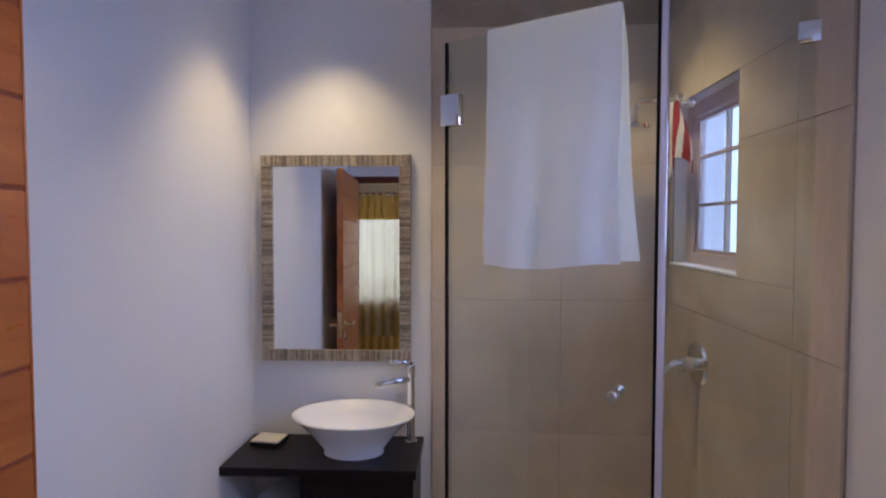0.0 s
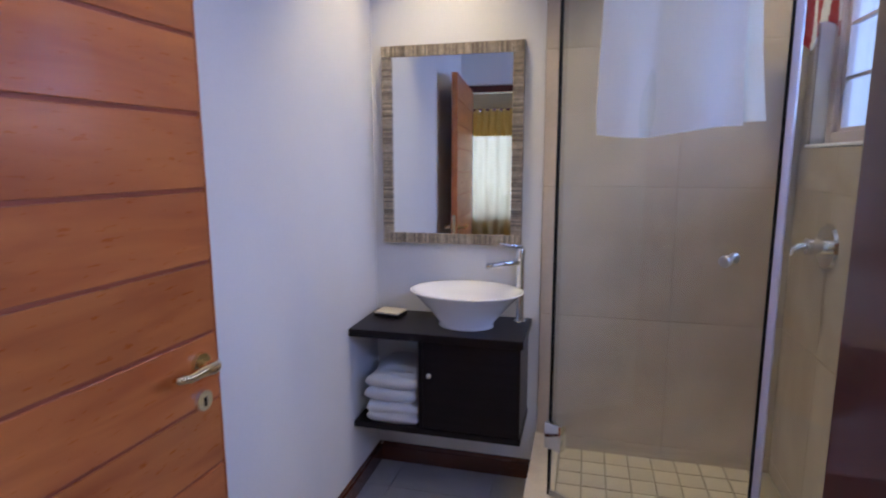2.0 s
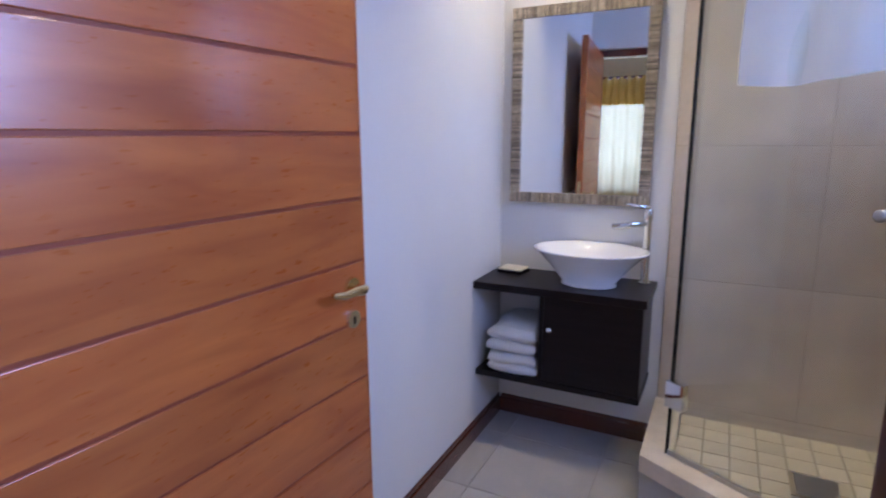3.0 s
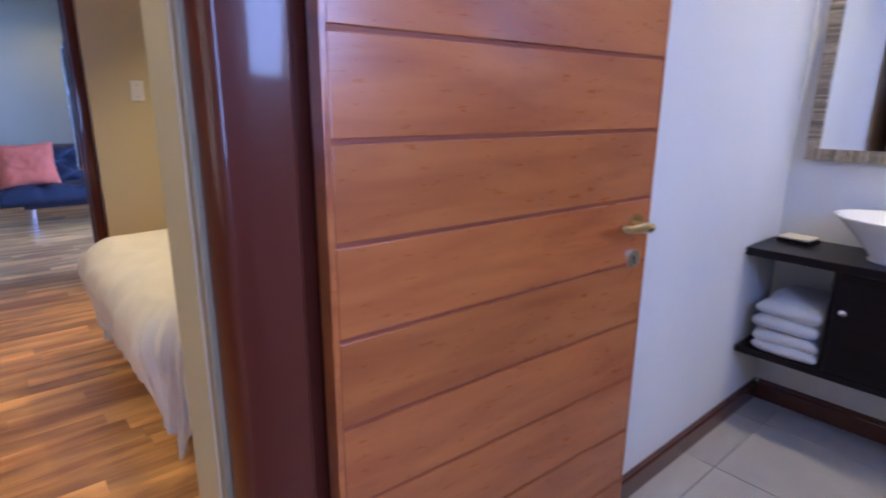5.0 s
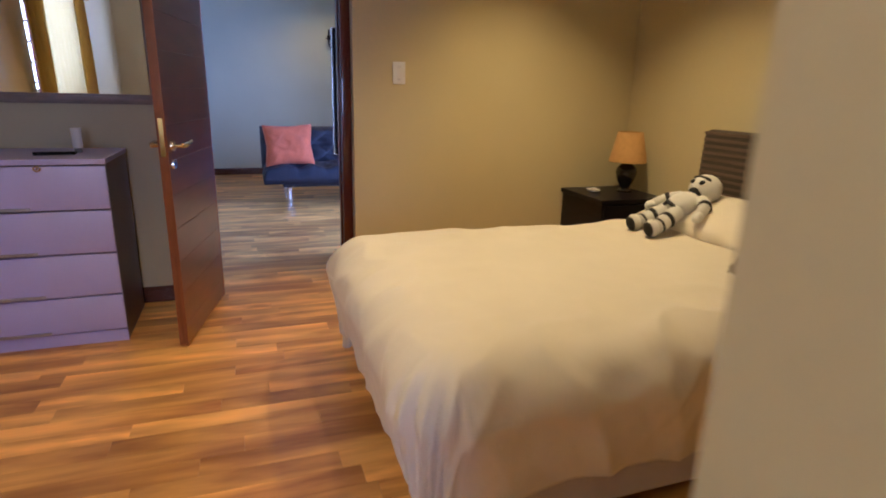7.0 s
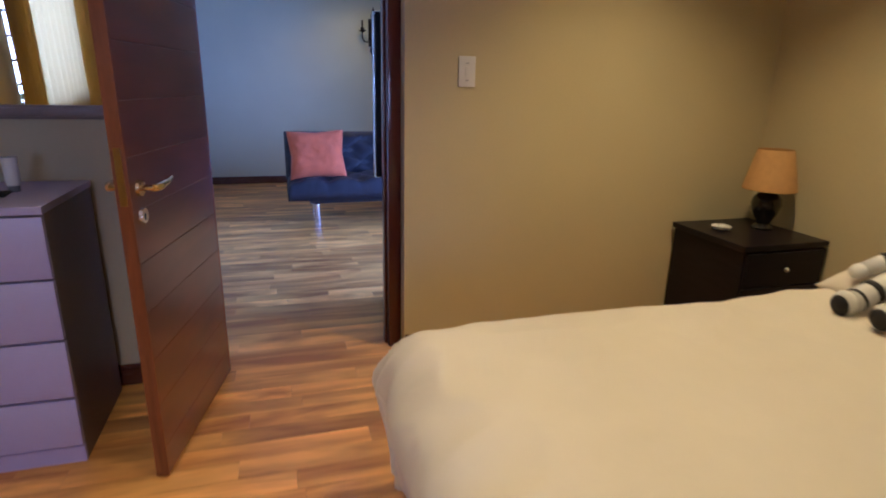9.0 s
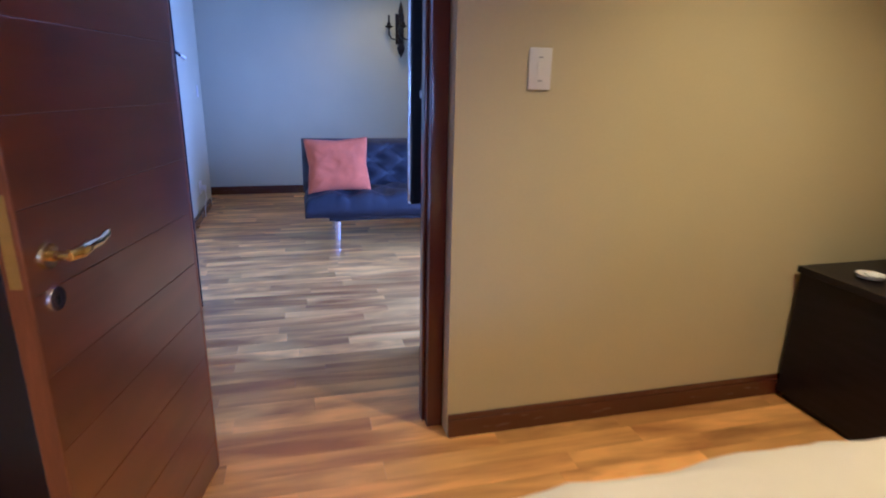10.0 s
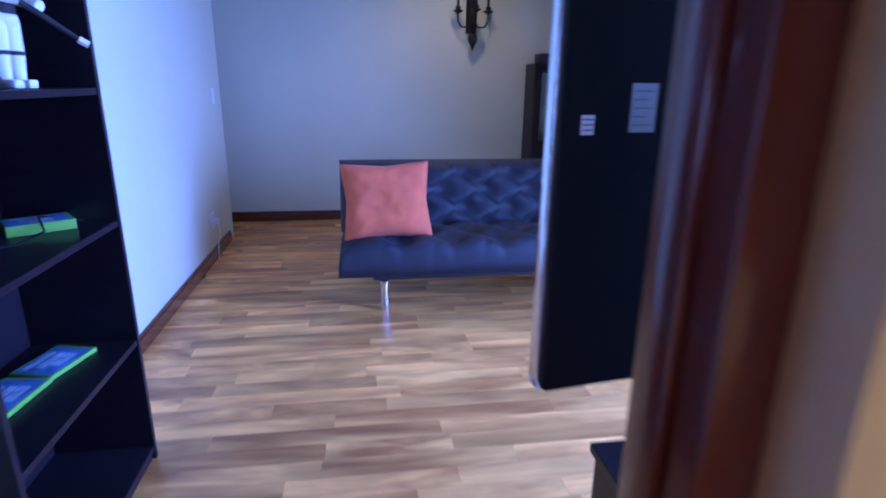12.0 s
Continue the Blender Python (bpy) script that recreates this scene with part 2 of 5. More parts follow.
M_SLATBASE = mat("mirror_frame_base", (0.10, 0.08, 0.06), 0.6)
M_CERAMIC = mat("white_ceramic", (0.80, 0.80, 0.81), 0.08, vary=0.01, coat=0.6)
M_ESPRESSO = mat("espresso_veneer", (0.010, 0.007, 0.008), 0.32, vary=0.3, scale=5, stretch=(1, 1, 9), bump=0.1)
M_TERRY = mat("white_terry_cloth", (0.78, 0.78, 0.78), 0.95, vary=0.05, scale=9, bump=1.0, bump_scale=350, sheen=0.3)
M_TOWEL = sheer_mat("terry_towel_cloth", (0.90, 0.92, 0.94), 0.42, 0.5)
M_REDTOWEL = mat("red_cloth", (0.30, 0.018, 0.028), 0.9, vary=0.15, bump=0.8, bump_scale=300)
M_DUVET = mat("cream_cotton", (0.76, 0.69, 0.57), 0.85, vary=0.04, scale=3, bump=0.9, bump_scale=11, sheen=0.2)
M_BEDBASE = mat("pale_bed_base_cloth", (0.58, 0.52, 0.50), 0.9, vary=0.06, bump=0.5, bump_scale=300)
M_HEADB = mat("brown_woven_headboard", (0.050, 0.036, 0.028), 0.75, vary=0.35, scale=26, stretch=(0.15, 1, 3), bump=0.8, bump_scale=120)
M_HEADB2 = mat("tan_headboard_stripe", (0.115, 0.078, 0.055), 0.8, vary=0.3, scale=26, stretch=(0.15, 1, 3), bump=0.8, bump_scale=120)
M_LAMPSHADE = mat("ochre_lampshade", (0.52, 0.29, 0.10), 0.85, vary=0.08, scale=30, bump=0.4, bump_scale=250)
M_DARKCERAMIC = mat("black_glazed_ceramic", (0.014, 0.012, 0.013), 0.2, vary=0.3, coat=0.4)
# front paint carries the window's blue light; sides are coloured as unlit
M_CHEST = mat("daylit_mauve_lacquer", (0.41, 0.375, 0.65), 0.36, vary=0.04, scale=4, bump=0.0)
M_CHESTSIDE = mat("unlit_mauve_lacquer", (0.14, 0.10, 0.11), 0.4, vary=0.06, scale=4)
M_SOFA = mat("navy_velour", (0.012, 0.0115, 0.019), 0.62, vary=0.25, scale=12, bump=0.3, bump_scale=200, sheen=0.03)
M_SOFASIDE = mat("black_leatherette", (0.018, 0.017, 0.022), 0.5, vary=0.2, bump=0.2)
M_CORAL = mat("coral_velvet", (0.60, 0.125, 0.046), 0.85, vary=0.16, scale=9, bump=0.5, bump_scale=220, sheen=0.12)
M_BLACKWOOD = mat("black_brown_shelving", (0.013, 0.010, 0.013), 0.35, vary=0.25, scale=6, stretch=(1, 1, 6), bump=0.05)
M_TVBACK = mat("black_tv_plastic", (0.004, 0.004, 0.005), 0.7, vary=0.15, bump=0.1)
for _m in (M_TVBACK, M_BLACKWOOD, M_ESPRESSO):
    _m.node_tree.nodes["Principled BSDF"].inputs["Specular IOR Level"].default_value = 0.2
M_SCREEN = mat("tv_screen", (0.006, 0.006, 0.008), 0.08, vary=0.0)
M_PAPER = mat("white_paper", (0.70, 0.70, 0.70), 0.8, vary=0.04)
M_INK = mat("grey_ink", (0.18, 0.19, 0.22), 0.8)
M_PLASTIC = mat("white_plastic", (0.74, 0.73, 0.70), 0.35, vary=0.02)
M_IRON = mat("black_wrought_iron", (0.022, 0.018, 0.016), 0.4, 0.6, vary=0.25, scale=40, bump=0.3)
M_CURTAIN = sheer_mat("gold_curtain_cloth", (0.50, 0.33, 0.08), 0.4)
M_SHEER = sheer_mat("cream_net_curtain", (0.44, 0.345, 0.155), 0.5)
M_GREEN = mat("green_case_plastic", (0.20, 0.42, 0.07), 0.3, vary=0.05)
M_BLUEPRINT = mat("blue_printed_cover", (0.10, 0.18, 0.36), 0.3, vary=0.7, scale=25)
M_PRINT = mat("pale_printed_cover", (0.40, 0.50, 0.60), 0.3, vary=0.5, scale=30)
M_TOYWHITE = mat("white_plush", (0.74, 0.73, 0.70), 0.9, vary=0.06, scale=20, bump=0.6, bump_scale=250)
M_TOYBLACK = mat("black_plush", (0.018, 0.017, 0.018), 0.8, vary=0.2)
M_FUR = mat("rust_brown_fur", (0.36, 0.135, 0.034), 0.95, vary=0.22, scale=14, bump=1.0, bump_scale=160, sheen=0.4)
M_FURDARK = mat("dark_brown_fur", (0.050, 0.022, 0.014), 0.95, vary=0.4, scale=30, bump=1.0, bump_scale=160)
M_SOAP = mat("cream_ceramic", (0.72, 0.66, 0.54), 0.3, vary=0.05)
M_STEEL = mat("brushed_steel", (0.45, 0.45, 0.46), 0.35, 1.0, vary=0.1)
M_LED = mat("downlight_trim", (0.75, 0.75, 0.74), 0.3, 0.3, vary=0.02)
M_MIR2FRAME = mat("taupe_moulded_frame", (0.24, 0.19, 0.16), 0.4, vary=0.2, scale=10, stretch=(1, 1, 4))
M_GRASS = mat("lawn", (0.06, 0.10, 0.03), 0.9, vary=0.4, scale=2, bump=0.5)


# ---- mesh tools ----
def box(bm, x0, x1, y0, y1, z0, z1, bevel=0.0, mi=0, segments=2):
    r = bmesh.ops.create_cube(bm, size=1.0, matrix=Matrix.Translation(((x0 + x1) / 2, (y0 + y1) / 2, (z0 + z1) / 2)) @ Matrix.Diagonal((abs(x1 - x0), abs(y1 - y0), abs(z1 - z0), 1)))
    faces = {f for v in r["verts"] for f in v.link_faces}
    for f in faces:
        f.material_index = mi
    if bevel:
        edges = {e for v in r["verts"] for e in v.link_edges}
        bmesh.ops.bevel(bm, geom=list(edges), offset=bevel, segments=segments, affect="EDGES", profile=0.5, material=mi)
    return bm


def cyl(bm, base, top, r0, r1=None, n=20, mi=0, caps=True):
    base, top = Vector(base), Vector(top)
    d = top - base
    m = Matrix.Translation((base + top) / 2) @ d.to_track_quat("Z", "Y").to_matrix().to_4x4()
    r = bmesh.ops.create_cone(bm, cap_ends=caps, segments=n, radius1=r0, radius2=r0 if r1 is None else r1, depth=d.length, matrix=m)
    for f in {f for v in r["verts"] for f in v.link_faces}:
        f.material_index = mi
    return bm


def ball(bm, centre, radii, mi=0, turn=None, n=16):
    m = Matrix.Translation(centre) @ (turn if turn is not None else Matrix.Identity(4)) @ Matrix.Diagonal((*radii, 1))
    r = bmesh.ops.create_uvsphere(bm, u_segments=n, v_segments=max(8, n * 2 // 3), radius=1.0, matrix=m)
    for f in {f for v in r["verts"] for f in v.link_faces}:
        f.material_index = mi
    return bm


def lathe(bm, profile, centre=(0, 0, 0), n=40, mi=0):
    """Turns a profile of (radius, height) about the upright axis."""
    rings = []
    for r, z in profile:
        rings.append([bm.verts.new((centre[0] + r * math.cos(2 * math.pi * i / n), centre[1] + r * math.sin(2 * math.pi * i / n), centre[2] + z)) for i in range(n)])
    for a, b in zip(rings, rings[1:]):
        for i in range(n):
            f = bm.faces.new((a[i], a[(i + 1) % n], b[(i + 1) % n], b[i]))
            f.material_index = mi
    for ring, flip in ((rings[0], True), (rings[-1], False)):
        if (sum((v.co for v in ring), Vector()) / n - ring[0].co).length > 1e-4:
            f = bm.faces.new(list(reversed(ring)) if flip else ring)
            f.material_index = mi
    return bm


def tube(bm, points, radius, n=10, mi=0):
    """A round bar along points; radius may be one number or one for each point."""
    pts = [Vector(p) for p in points]
    rad = radius if isinstance(radius, (list, tuple)) else [radius] * len(pts)
    rings, side = [], None
    for i, p in enumerate(pts):
        d = (pts[min(i + 1, len(pts) - 1)] - pts[max(i - 1, 0)]).normalized()
        if side is None:
            side = d.orthogonal().normalized()
        side = (side - d * side.dot(d)).normalized()
        up = d.cross(side)
        rings.append([bm.verts.new(p + rad[i] * (math.cos(2 * math.pi * k / n) * side + math.sin(2 * math.pi * k / n) * up)) for k in range(n)])
    for a, b in zip(rings, rings[1:]):
        for k in range(n):
            bm.faces.new((a[k], a[(k + 1) % n], b[(k + 1) % n], b[k])).material_index = mi
    bm.faces.new(list(reversed(rings[0]))).material_index = mi
    bm.faces.new(rings[-1]).material_index = mi
    return bm


def grid(bm, nu, nv, fn, mi=0):
    """A sheet: fn(u, v) gives a place for u and v from 0 to 1."""
    vs = [[bm.verts.new(fn(i / nu, j / nv)) for j in range(nv + 1)] for i in range(nu + 1)]
    for i in range(nu):
        for j in range(nv):
            bm.faces.new((vs[i][j], vs[i + 1][j], vs[i + 1][j + 1], vs[i][j + 1])).material_index = mi
    return bm


def finish(bm, name, materials, smooth=False):
    bmesh.ops.recalc_face_normals(bm, faces=bm.faces)
    me = bpy.data.meshes.new(name)
    bm.to_mesh(me)
    bm.free()
    for m in materials if isinstance(materials, (list, tuple)) else [materials]:
        me.materials.append(m)
    if smooth:
        me.shade_smooth()
        if smooth != "all":
            me.set_sharp_from_angle(angle=radians(38))
    return me


def thing(name, label, category, group="", kind="", at=(0, 0, 0), m=None):
    ob = new(name)
    ob.empty_display_size = 0.1
    ob.matrix_world = m if m is not None else Matrix.Translation(at)
    return tagged(ob, label, category, group, kind)


def part(name, bm, material, parent, label="", smooth=False):
    ob = new(name, finish(bm, name, material, smooth))
    ob.parent = parent
    return tagged(ob, label)


def single(name, bm, material, label, category, group="", kind="", smooth=False, at=(0, 0, 0)):
    ob = new(name, finish(bm, name, material, smooth))
    ob.location = at
    return tagged(ob, label, category, group, kind)


B = bmesh.new


def thick(ob, t, offset=0.0):
    md = ob.modifiers.new("thickness", "SOLIDIFY")
    md.thickness, md.offset = t, offset
    return ob


# ---- structure: walls ----
def wall(name, boxes, material, label):
    bm = B()
    for b in boxes:
        box(bm, *b)
    return single(name, bm, material, label, "wall", kind="structure")


TOP = CEIL
YB, YH, XL, XR = 2.57, 2.66, -0.72, 1.01
NIB, YF, YI = -0.868, 0.195, 0.385
XW, XW2 = -4.20, -4.395
YS, XE = -1.70, 2.0
D1A, D1B, DH, DH1 = -0.72, 0.37, 2.10, 2.095
D2A, D2B = -0.28, 0.632
XLB, YLL, YLR = -9.39, -0.83, 3.05
wall("wall_bath_back", [(XL, 1.20, YB, YB + 0.2, 0, TOP)], M_WHITE, "white plastered bathroom wall behind the mirror")
wall("wall_bath_left", [(NIB + 0.005, XL, YF + 0.006, YB + 0.2, 0, TOP)], M_WHITE, "white plastered bathroom side wall")
wall("wall_bath_front", [(D1B, XE, YF, YI, 0, TOP), (XL, D1B, YF + 0.006, YI, DH1, TOP)], M_WHITE, "plastered wall with the bathroom doorway")
W1A, W1B, W1Z0, W1Z1 = 1.96, 2.50, 1.51, 2.12
W5A, W5B, W5Z0, W5Z1 = W5Y - 0.28, W5Y + 0.28, 1.37, 2.13
wall("wall_bath_right", [(XR, 1.20, YI, W5A, 0, TOP), (XR, 1.20, W5B, W1A, 0, TOP), (XR, 1.20, W5A, W5B, 0, W5Z0), (XR, 1.20, W5A, W5B, W5Z1, TOP), (XR, 1.20, W1B, YB, 0, TOP), (XR, 1.20, W1A, W1B, 0, W1Z0), (XR, 1.20, W1A, W1B, W1Z1, TOP)], M_WHITE, "white bathroom wall with a small barred window")
wall("wall_nib", [(NIB, NIB + 0.005, YF, YH, 0, TOP), (NIB, XL, YF, YF + 0.006, 0, TOP), (XL, D1B, YF, YF + 0.006, DH1, TOP)], M_TAN, "khaki painted corner of the bed alcove")
wall("wall_head", [(XW2, NIB, YH, YH + 0.15, 0, TOP)], M_TAN, "khaki plastered wall behind the bed head")
wall("wall_west", [(XW2 + 0.006, XW, YS - 0.2, D2A, 0, TOP), (XW2 + 0.006, XW, D2B, YH, 0, TOP), (XW2 + 0.006, XW, D2A, D2B, DH, TOP)], M_TAN, "khaki plastered wall with the living room doorway")
wall("wall_west_living", [(XW2, XW2 + 0.006, YLL, D2A, 0, TOP), (XW2, XW2 + 0.006, D2B, YLR, 0, TOP), (XW2, XW2 + 0.006, D2A, D2B, DH, TOP)], M_GREYWALL, "pale living room side of the doorway wall")
W2A, W2B, W2Z0, W2Z1 = -1.75, -0.25, 0.85, 2.08
W4A, W4B = -0.90, -0.10
wall("wall_south", [(XW, W2A, YS - 0.2, YS, 0, TOP), (W2B, XE, YS - 0.2, YS, 0, TOP), (W2A, W2B, YS - 0.2, YS, 0, W2Z0), (W2A, W2B, YS - 0.2, YS, W2Z1, TOP)], M_TAN, "khaki bedroom wall with the curtained window")
wall("wall_east", [(XE, XE + 0.15, YS - 0.2, W4A, 0, TOP), (XE, XE + 0.15, W4B, YI, 0, TOP), (XE, XE + 0.15, W4A, W4B, 0, W2Z0), (XE, XE + 0.15, W4A, W4B, W2Z1, TOP)], M_TAN, "khaki bedroom end wall with an added, unseen window")
wall("wall_living_left", [(-8.70, XW2, YLL - 0.15, YLL, 0, TOP), (-8.85, -8.70, -2.4, YLL, 0, TOP)], M_GREYWALL, "pale grey living room side wall")
wall("wall_living_back", [(XLB - 0.15, XLB, -2.4, YLR, 0, TOP)], M_GREYWALL, "pale grey living room end wall")
wall("wall_passage_end", [(XLB - 0.15, -8.70, -2.55, -2.4, 0, TOP)], M_GREYWALL, "pale grey wall closing the passage")
W3A, W3B, W3Z0, W3Z1 = -6.08, -4.62, 0.06, 2.1
wall("wall_living_right", [(XLB, W3A, YLR, YLR + 0.2, 0, TOP), (W3B, XW2, YLR, YLR + 0.2, 0, TOP), (W3A, W3B, YLR, YLR + 0.2, 0, W3Z0), (W3A, W3B, YLR, YLR + 0.2, W3Z1, TOP)], M_GREYWALL, "pale grey living room wall with a wide window")
for _n, _b in (("ceiling_bathroom", (NIB, 1.25, YF, YB + 0.2)), ("ceiling_bedroom", (XW2, XE + 0.15, YS - 0.2, YH + 0.15)), ("ceiling_living", (XLB - 0.15, XW2, -2.55, YLR + 0.2))):
    _z = (TOP - 0.004, TOP) if _n == "ceiling_bathroom" else (TOP, TOP + 0.1)
    single(_n, box(B(), *_b, *_z), M_CEIL, "plain pale painted ceiling", "ceiling", kind="structure")


def glow(name, color, strength):
    m = bpy.data.materials.new(name)
    m.use_nodes = True
    p = m.node_tree.nodes["Principled BSDF"]
    p.inputs["Base Color"].default_value = (*color, 1)
    p.inputs["Emission Color"].default_value = (*color, 1)
    p.inputs["Emission Strength"].default_value = strength
    return m


single("backdrop", box(B(), 3.4, 3.42, 0.5, 14.0, -0.2, 7.5), glow("bright_hazy_sky", (0.86, 0.92, 1.0), 2.2), "bright hazy daylight beyond the window", "backdrop", kind="structure")
single("ground", box(B(), -60, 60, -60, 60, -0.5, -0.25), M_GRASS, "green lawn outside the house", "ground", kind="structure")


def skirting(x0, x1, y0, y1, room):
    """A moulded skirting board along one wall."""
    bm = B()
    along_x = abs(x1 - x0) > abs(y1 - y0)
    box(bm, x0, x1, y0, y1, 0.0, 0.075, 0.003)
    if along_x:
        yy = (y0, y0 + (y1 - y0) * 0.6)
        box(bm, x0, x1, *yy, 0.073, 0.095, 0.003)
    else:
        xx = (x0, x0 + (x1 - x0) * 0.6)
        box(bm, *xx, y0, y1, 0.073, 0.095, 0.003)
    return single("baseboard", bm, M_SKIRTX if along_x else M_SKIRT, "dark red-brown wooden skirting board in the " + room, "baseboard", kind="structure")


skirting(XL, XL + 0.016, YI, YB, "bathroom")
skirting(XL + 0.016, 0.03, YB, YB - 0.016, "bathroom")
skirting(XW, XW + 0.018, D2B + 0.002, YH, "bedroom")
skirting(XW, XW + 0.018, YS, D2A - 0.05, "bedroom")
skirting(XW + 0.018, NIB, YH, YH - 0.018, "bedroom")
skirting(XLB, XLB + 0.018, -2.4, YLR, "living room")
skirting(-8.70, XW2, YLL, YLL + 0.018, "living room")
skirting(XW2 - 0.018 + 0.018, XW2 - 0.018, D2B + 0.06, YLR, "living room")

# floor bases under the boards and tiles
FLOOR_BED = single("floor_bedroom", box(box(B(), XW2 + 0.1, XE, YS, YI, -0.06, -0.012), XW2 + 0.1, 1.19, YI, YH, -0.06, -0.012), M_FLOORGAP, "warm brown laminate bedroom floor", "floor", kind="structure")
FLOOR_LIV = single("floor_living", box(box(B(), XLB, XW2 + 0.1, YLL, YLR, -0.06, -0.012), XLB, -8.70, -2.4, YLL, -0.06, -0.012), M_FLOORGAP, "brown laminate living room floor in blue daylight", "floor", kind="structure")
FLOOR_BATH = single("floor_bathroom", box(B(), XL, XR, YI - 0.19, YB, -0.01, -0.004), M_GROUTG, "pale grey tiled bathroom floor", "floor", kind="structure")


# ---- doors ----
def lever_handle(parent, side, along, name="door_handle"):
    """A scrolled lever on a round rose with a keyhole rose under it; side: +1 or -1 of the leaf's face normal (x), along: the lever's way in y."""
    bm = B()
    cyl(bm, (0, 0, 0), (0.009 * side, 0, 0), 0.026, 0.024, 24)
    cyl(bm, (0.008 * side, 0, 0), (0.045 * side, 0, 0), 0.010, 0.009, 14)
    pts = [(0.043 * side, 0.0, 0.0), (0.052 * side, along * 0.02, 0.002), (0.052 * side, along * 0.05, 0.006), (0.050 * side, along * 0.085, 0.004), (0.050 * side, along * 0.115, 0.011), (0.050 * side, along * 0.125, 0.016)]
    tube(bm, pts, [0.012, 0.0135, 0.012, 0.0105, 0.009, 0.005], 12)
    h = part(name, bm, M_BRASS, parent, "polished brass and chrome lever handle", True)
    bm = B()
    cyl(bm, (0, 0, -0.085), (0.008 * side, 0, -0.085), 0.025, 0.023, 24)
    box(bm, 0.008 * side, 0.0088 * side, -0.004, 0.004, -0.098, -0.078, mi=1)
    k = part("key_rose", bm, [M_CHROME, M_TVBACK], h, "round chrome keyhole rose", True)
    k.location = (0, 0, 0)
    return h


def door(name, hinge, angle, width, height, material, edge_material, label, first, pitch, lever_sides, lever_z=1.01, gap=0.002, ease=0.006):
    """A leaf of horizontal boards. Local: hinge at the origin, leaf along +y, thickness along x."""
    d = thing(name, label, "door", kind="structure", m=pose(hinge[0], hinge[1], 0.012, 0, 0, angle))
    part("leaf", box(B(), -0.015, 0.015, 0.004, width - 0.004, 0.0, height), M_GROOVE, d)
    part("edge_strip", box(B(), -0.0205, 0.0205, width - 0.005, width, 0.0, height, 0.001), edge_material, d, "lighter brown leaf edge")
    part("hinge_strip", box(B(), -0.0205, 0.0205, 0.0, 0.012, 0.0, height, 0.002), edge_material, d)
    z = first - pitch
    bm = box(B(), -0.0198, 0.0198, 0.0125, width - 0.0052, gap, pitch - gap, ease)
    me = finish(bm, "board", [material])
    while z < height - 0.02:
        top = min(z + pitch, height + 0.006)
        ob = new("board", me)
        ob.parent = d
        ob.location = (0, 0, z)
        ob.scale = (1, 1, (top - z) / pitch)
        if z < -0.01:
            ob.location = (0, 0, 0)
            ob.scale = (1, 1, (z + pitch) / pitch)
        z += pitch
    part("latch_plate", box(B(), -0.011, 0.011, width, width + 0.0015, 0.93, 1.10, 0.0005), M_BRASS, d, "brass latch plate")
    for side in lever_sides:
        h = lever_handle(d, side, -1)
        h.location = (0.0205 * side, width - 0.06, lever_z)
    return d


# bathroom door: open into the bathroom
door("door_1", (-0.650, 0.362), -3.1, 0.862, 2.045, M_DOOR, M_DOOR, "open red-brown boarded wooden door with brass lever", 0.11, 0.16, (1, -1), gap=0.0042, ease=0.002)
# living room door: open into the bedroom
_hx, _hy, _fx, _fy = -4.20, -0.212, -3.485, -0.362
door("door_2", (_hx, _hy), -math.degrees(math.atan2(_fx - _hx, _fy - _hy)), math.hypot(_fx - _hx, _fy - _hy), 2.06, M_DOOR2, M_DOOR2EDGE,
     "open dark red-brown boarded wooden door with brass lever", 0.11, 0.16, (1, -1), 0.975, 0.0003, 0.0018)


def door_frame(name, label, jambs, head):
    d = thing(name, label, "door frame", kind="structure")
    for boxes in jambs:
        bm = B()
        for b in boxes:
            box(bm, *b, 0.004)
        part("jamb", bm, M_FRAME, d, smooth=True)
    bm = B()
    for b in head:
        box(bm, *b, 0.004)
    part("head", bm, M_FRAME, d, smooth=True)
    return d


def prism(bm, outline, z0, z1, mi=0):
    lo, hi = [bm.verts.new((x, y, z0)) for x, y in outline], [bm.verts.new((x, y, z1)) for x, y in outline]
    bm.faces.new(hi).material_index = mi
    bm.faces.new(list(reversed(lo))).material_index = mi
    for i in range(len(outline)):
        k = (i + 1) % len(outline)
        bm.faces.new((lo[i], lo[k], hi[k], hi[i])).material_index = mi
    return bm


frame1 = thing("door_frame_1", "dark red varnished wooden frame of the bathroom doorway", "door frame", kind="structure")
part("jamb", prism(B(), [(-0.6955, 0.204), (-0.682, 0.204), (-0.654, 0.213), (-0.647, 0.219), (-0.645, 0.226)] + [(-0.645, 0.322), (-0.649, 0.326), (-0.688, 0.326), (-0.688, 0.385), (-0.6955, 0.385)], 0, DH1), M_FRAME, frame1, smooth=True)
part("jamb", prism(B(), [(0.368, 0.208), (0.358, 0.208), (0.330, 0.225), (0.326, 0.232), (0.326, 0.410), (0.330, 0.414), (0.368, 0.414)], 0, DH1), M_FRAME, frame1)
part("head", box(B(), -0.6445, 0.3255, 0.212, 0.326, DH1 - 0.055, DH1 - 0.002, 0.004), M_FRAME, frame1)
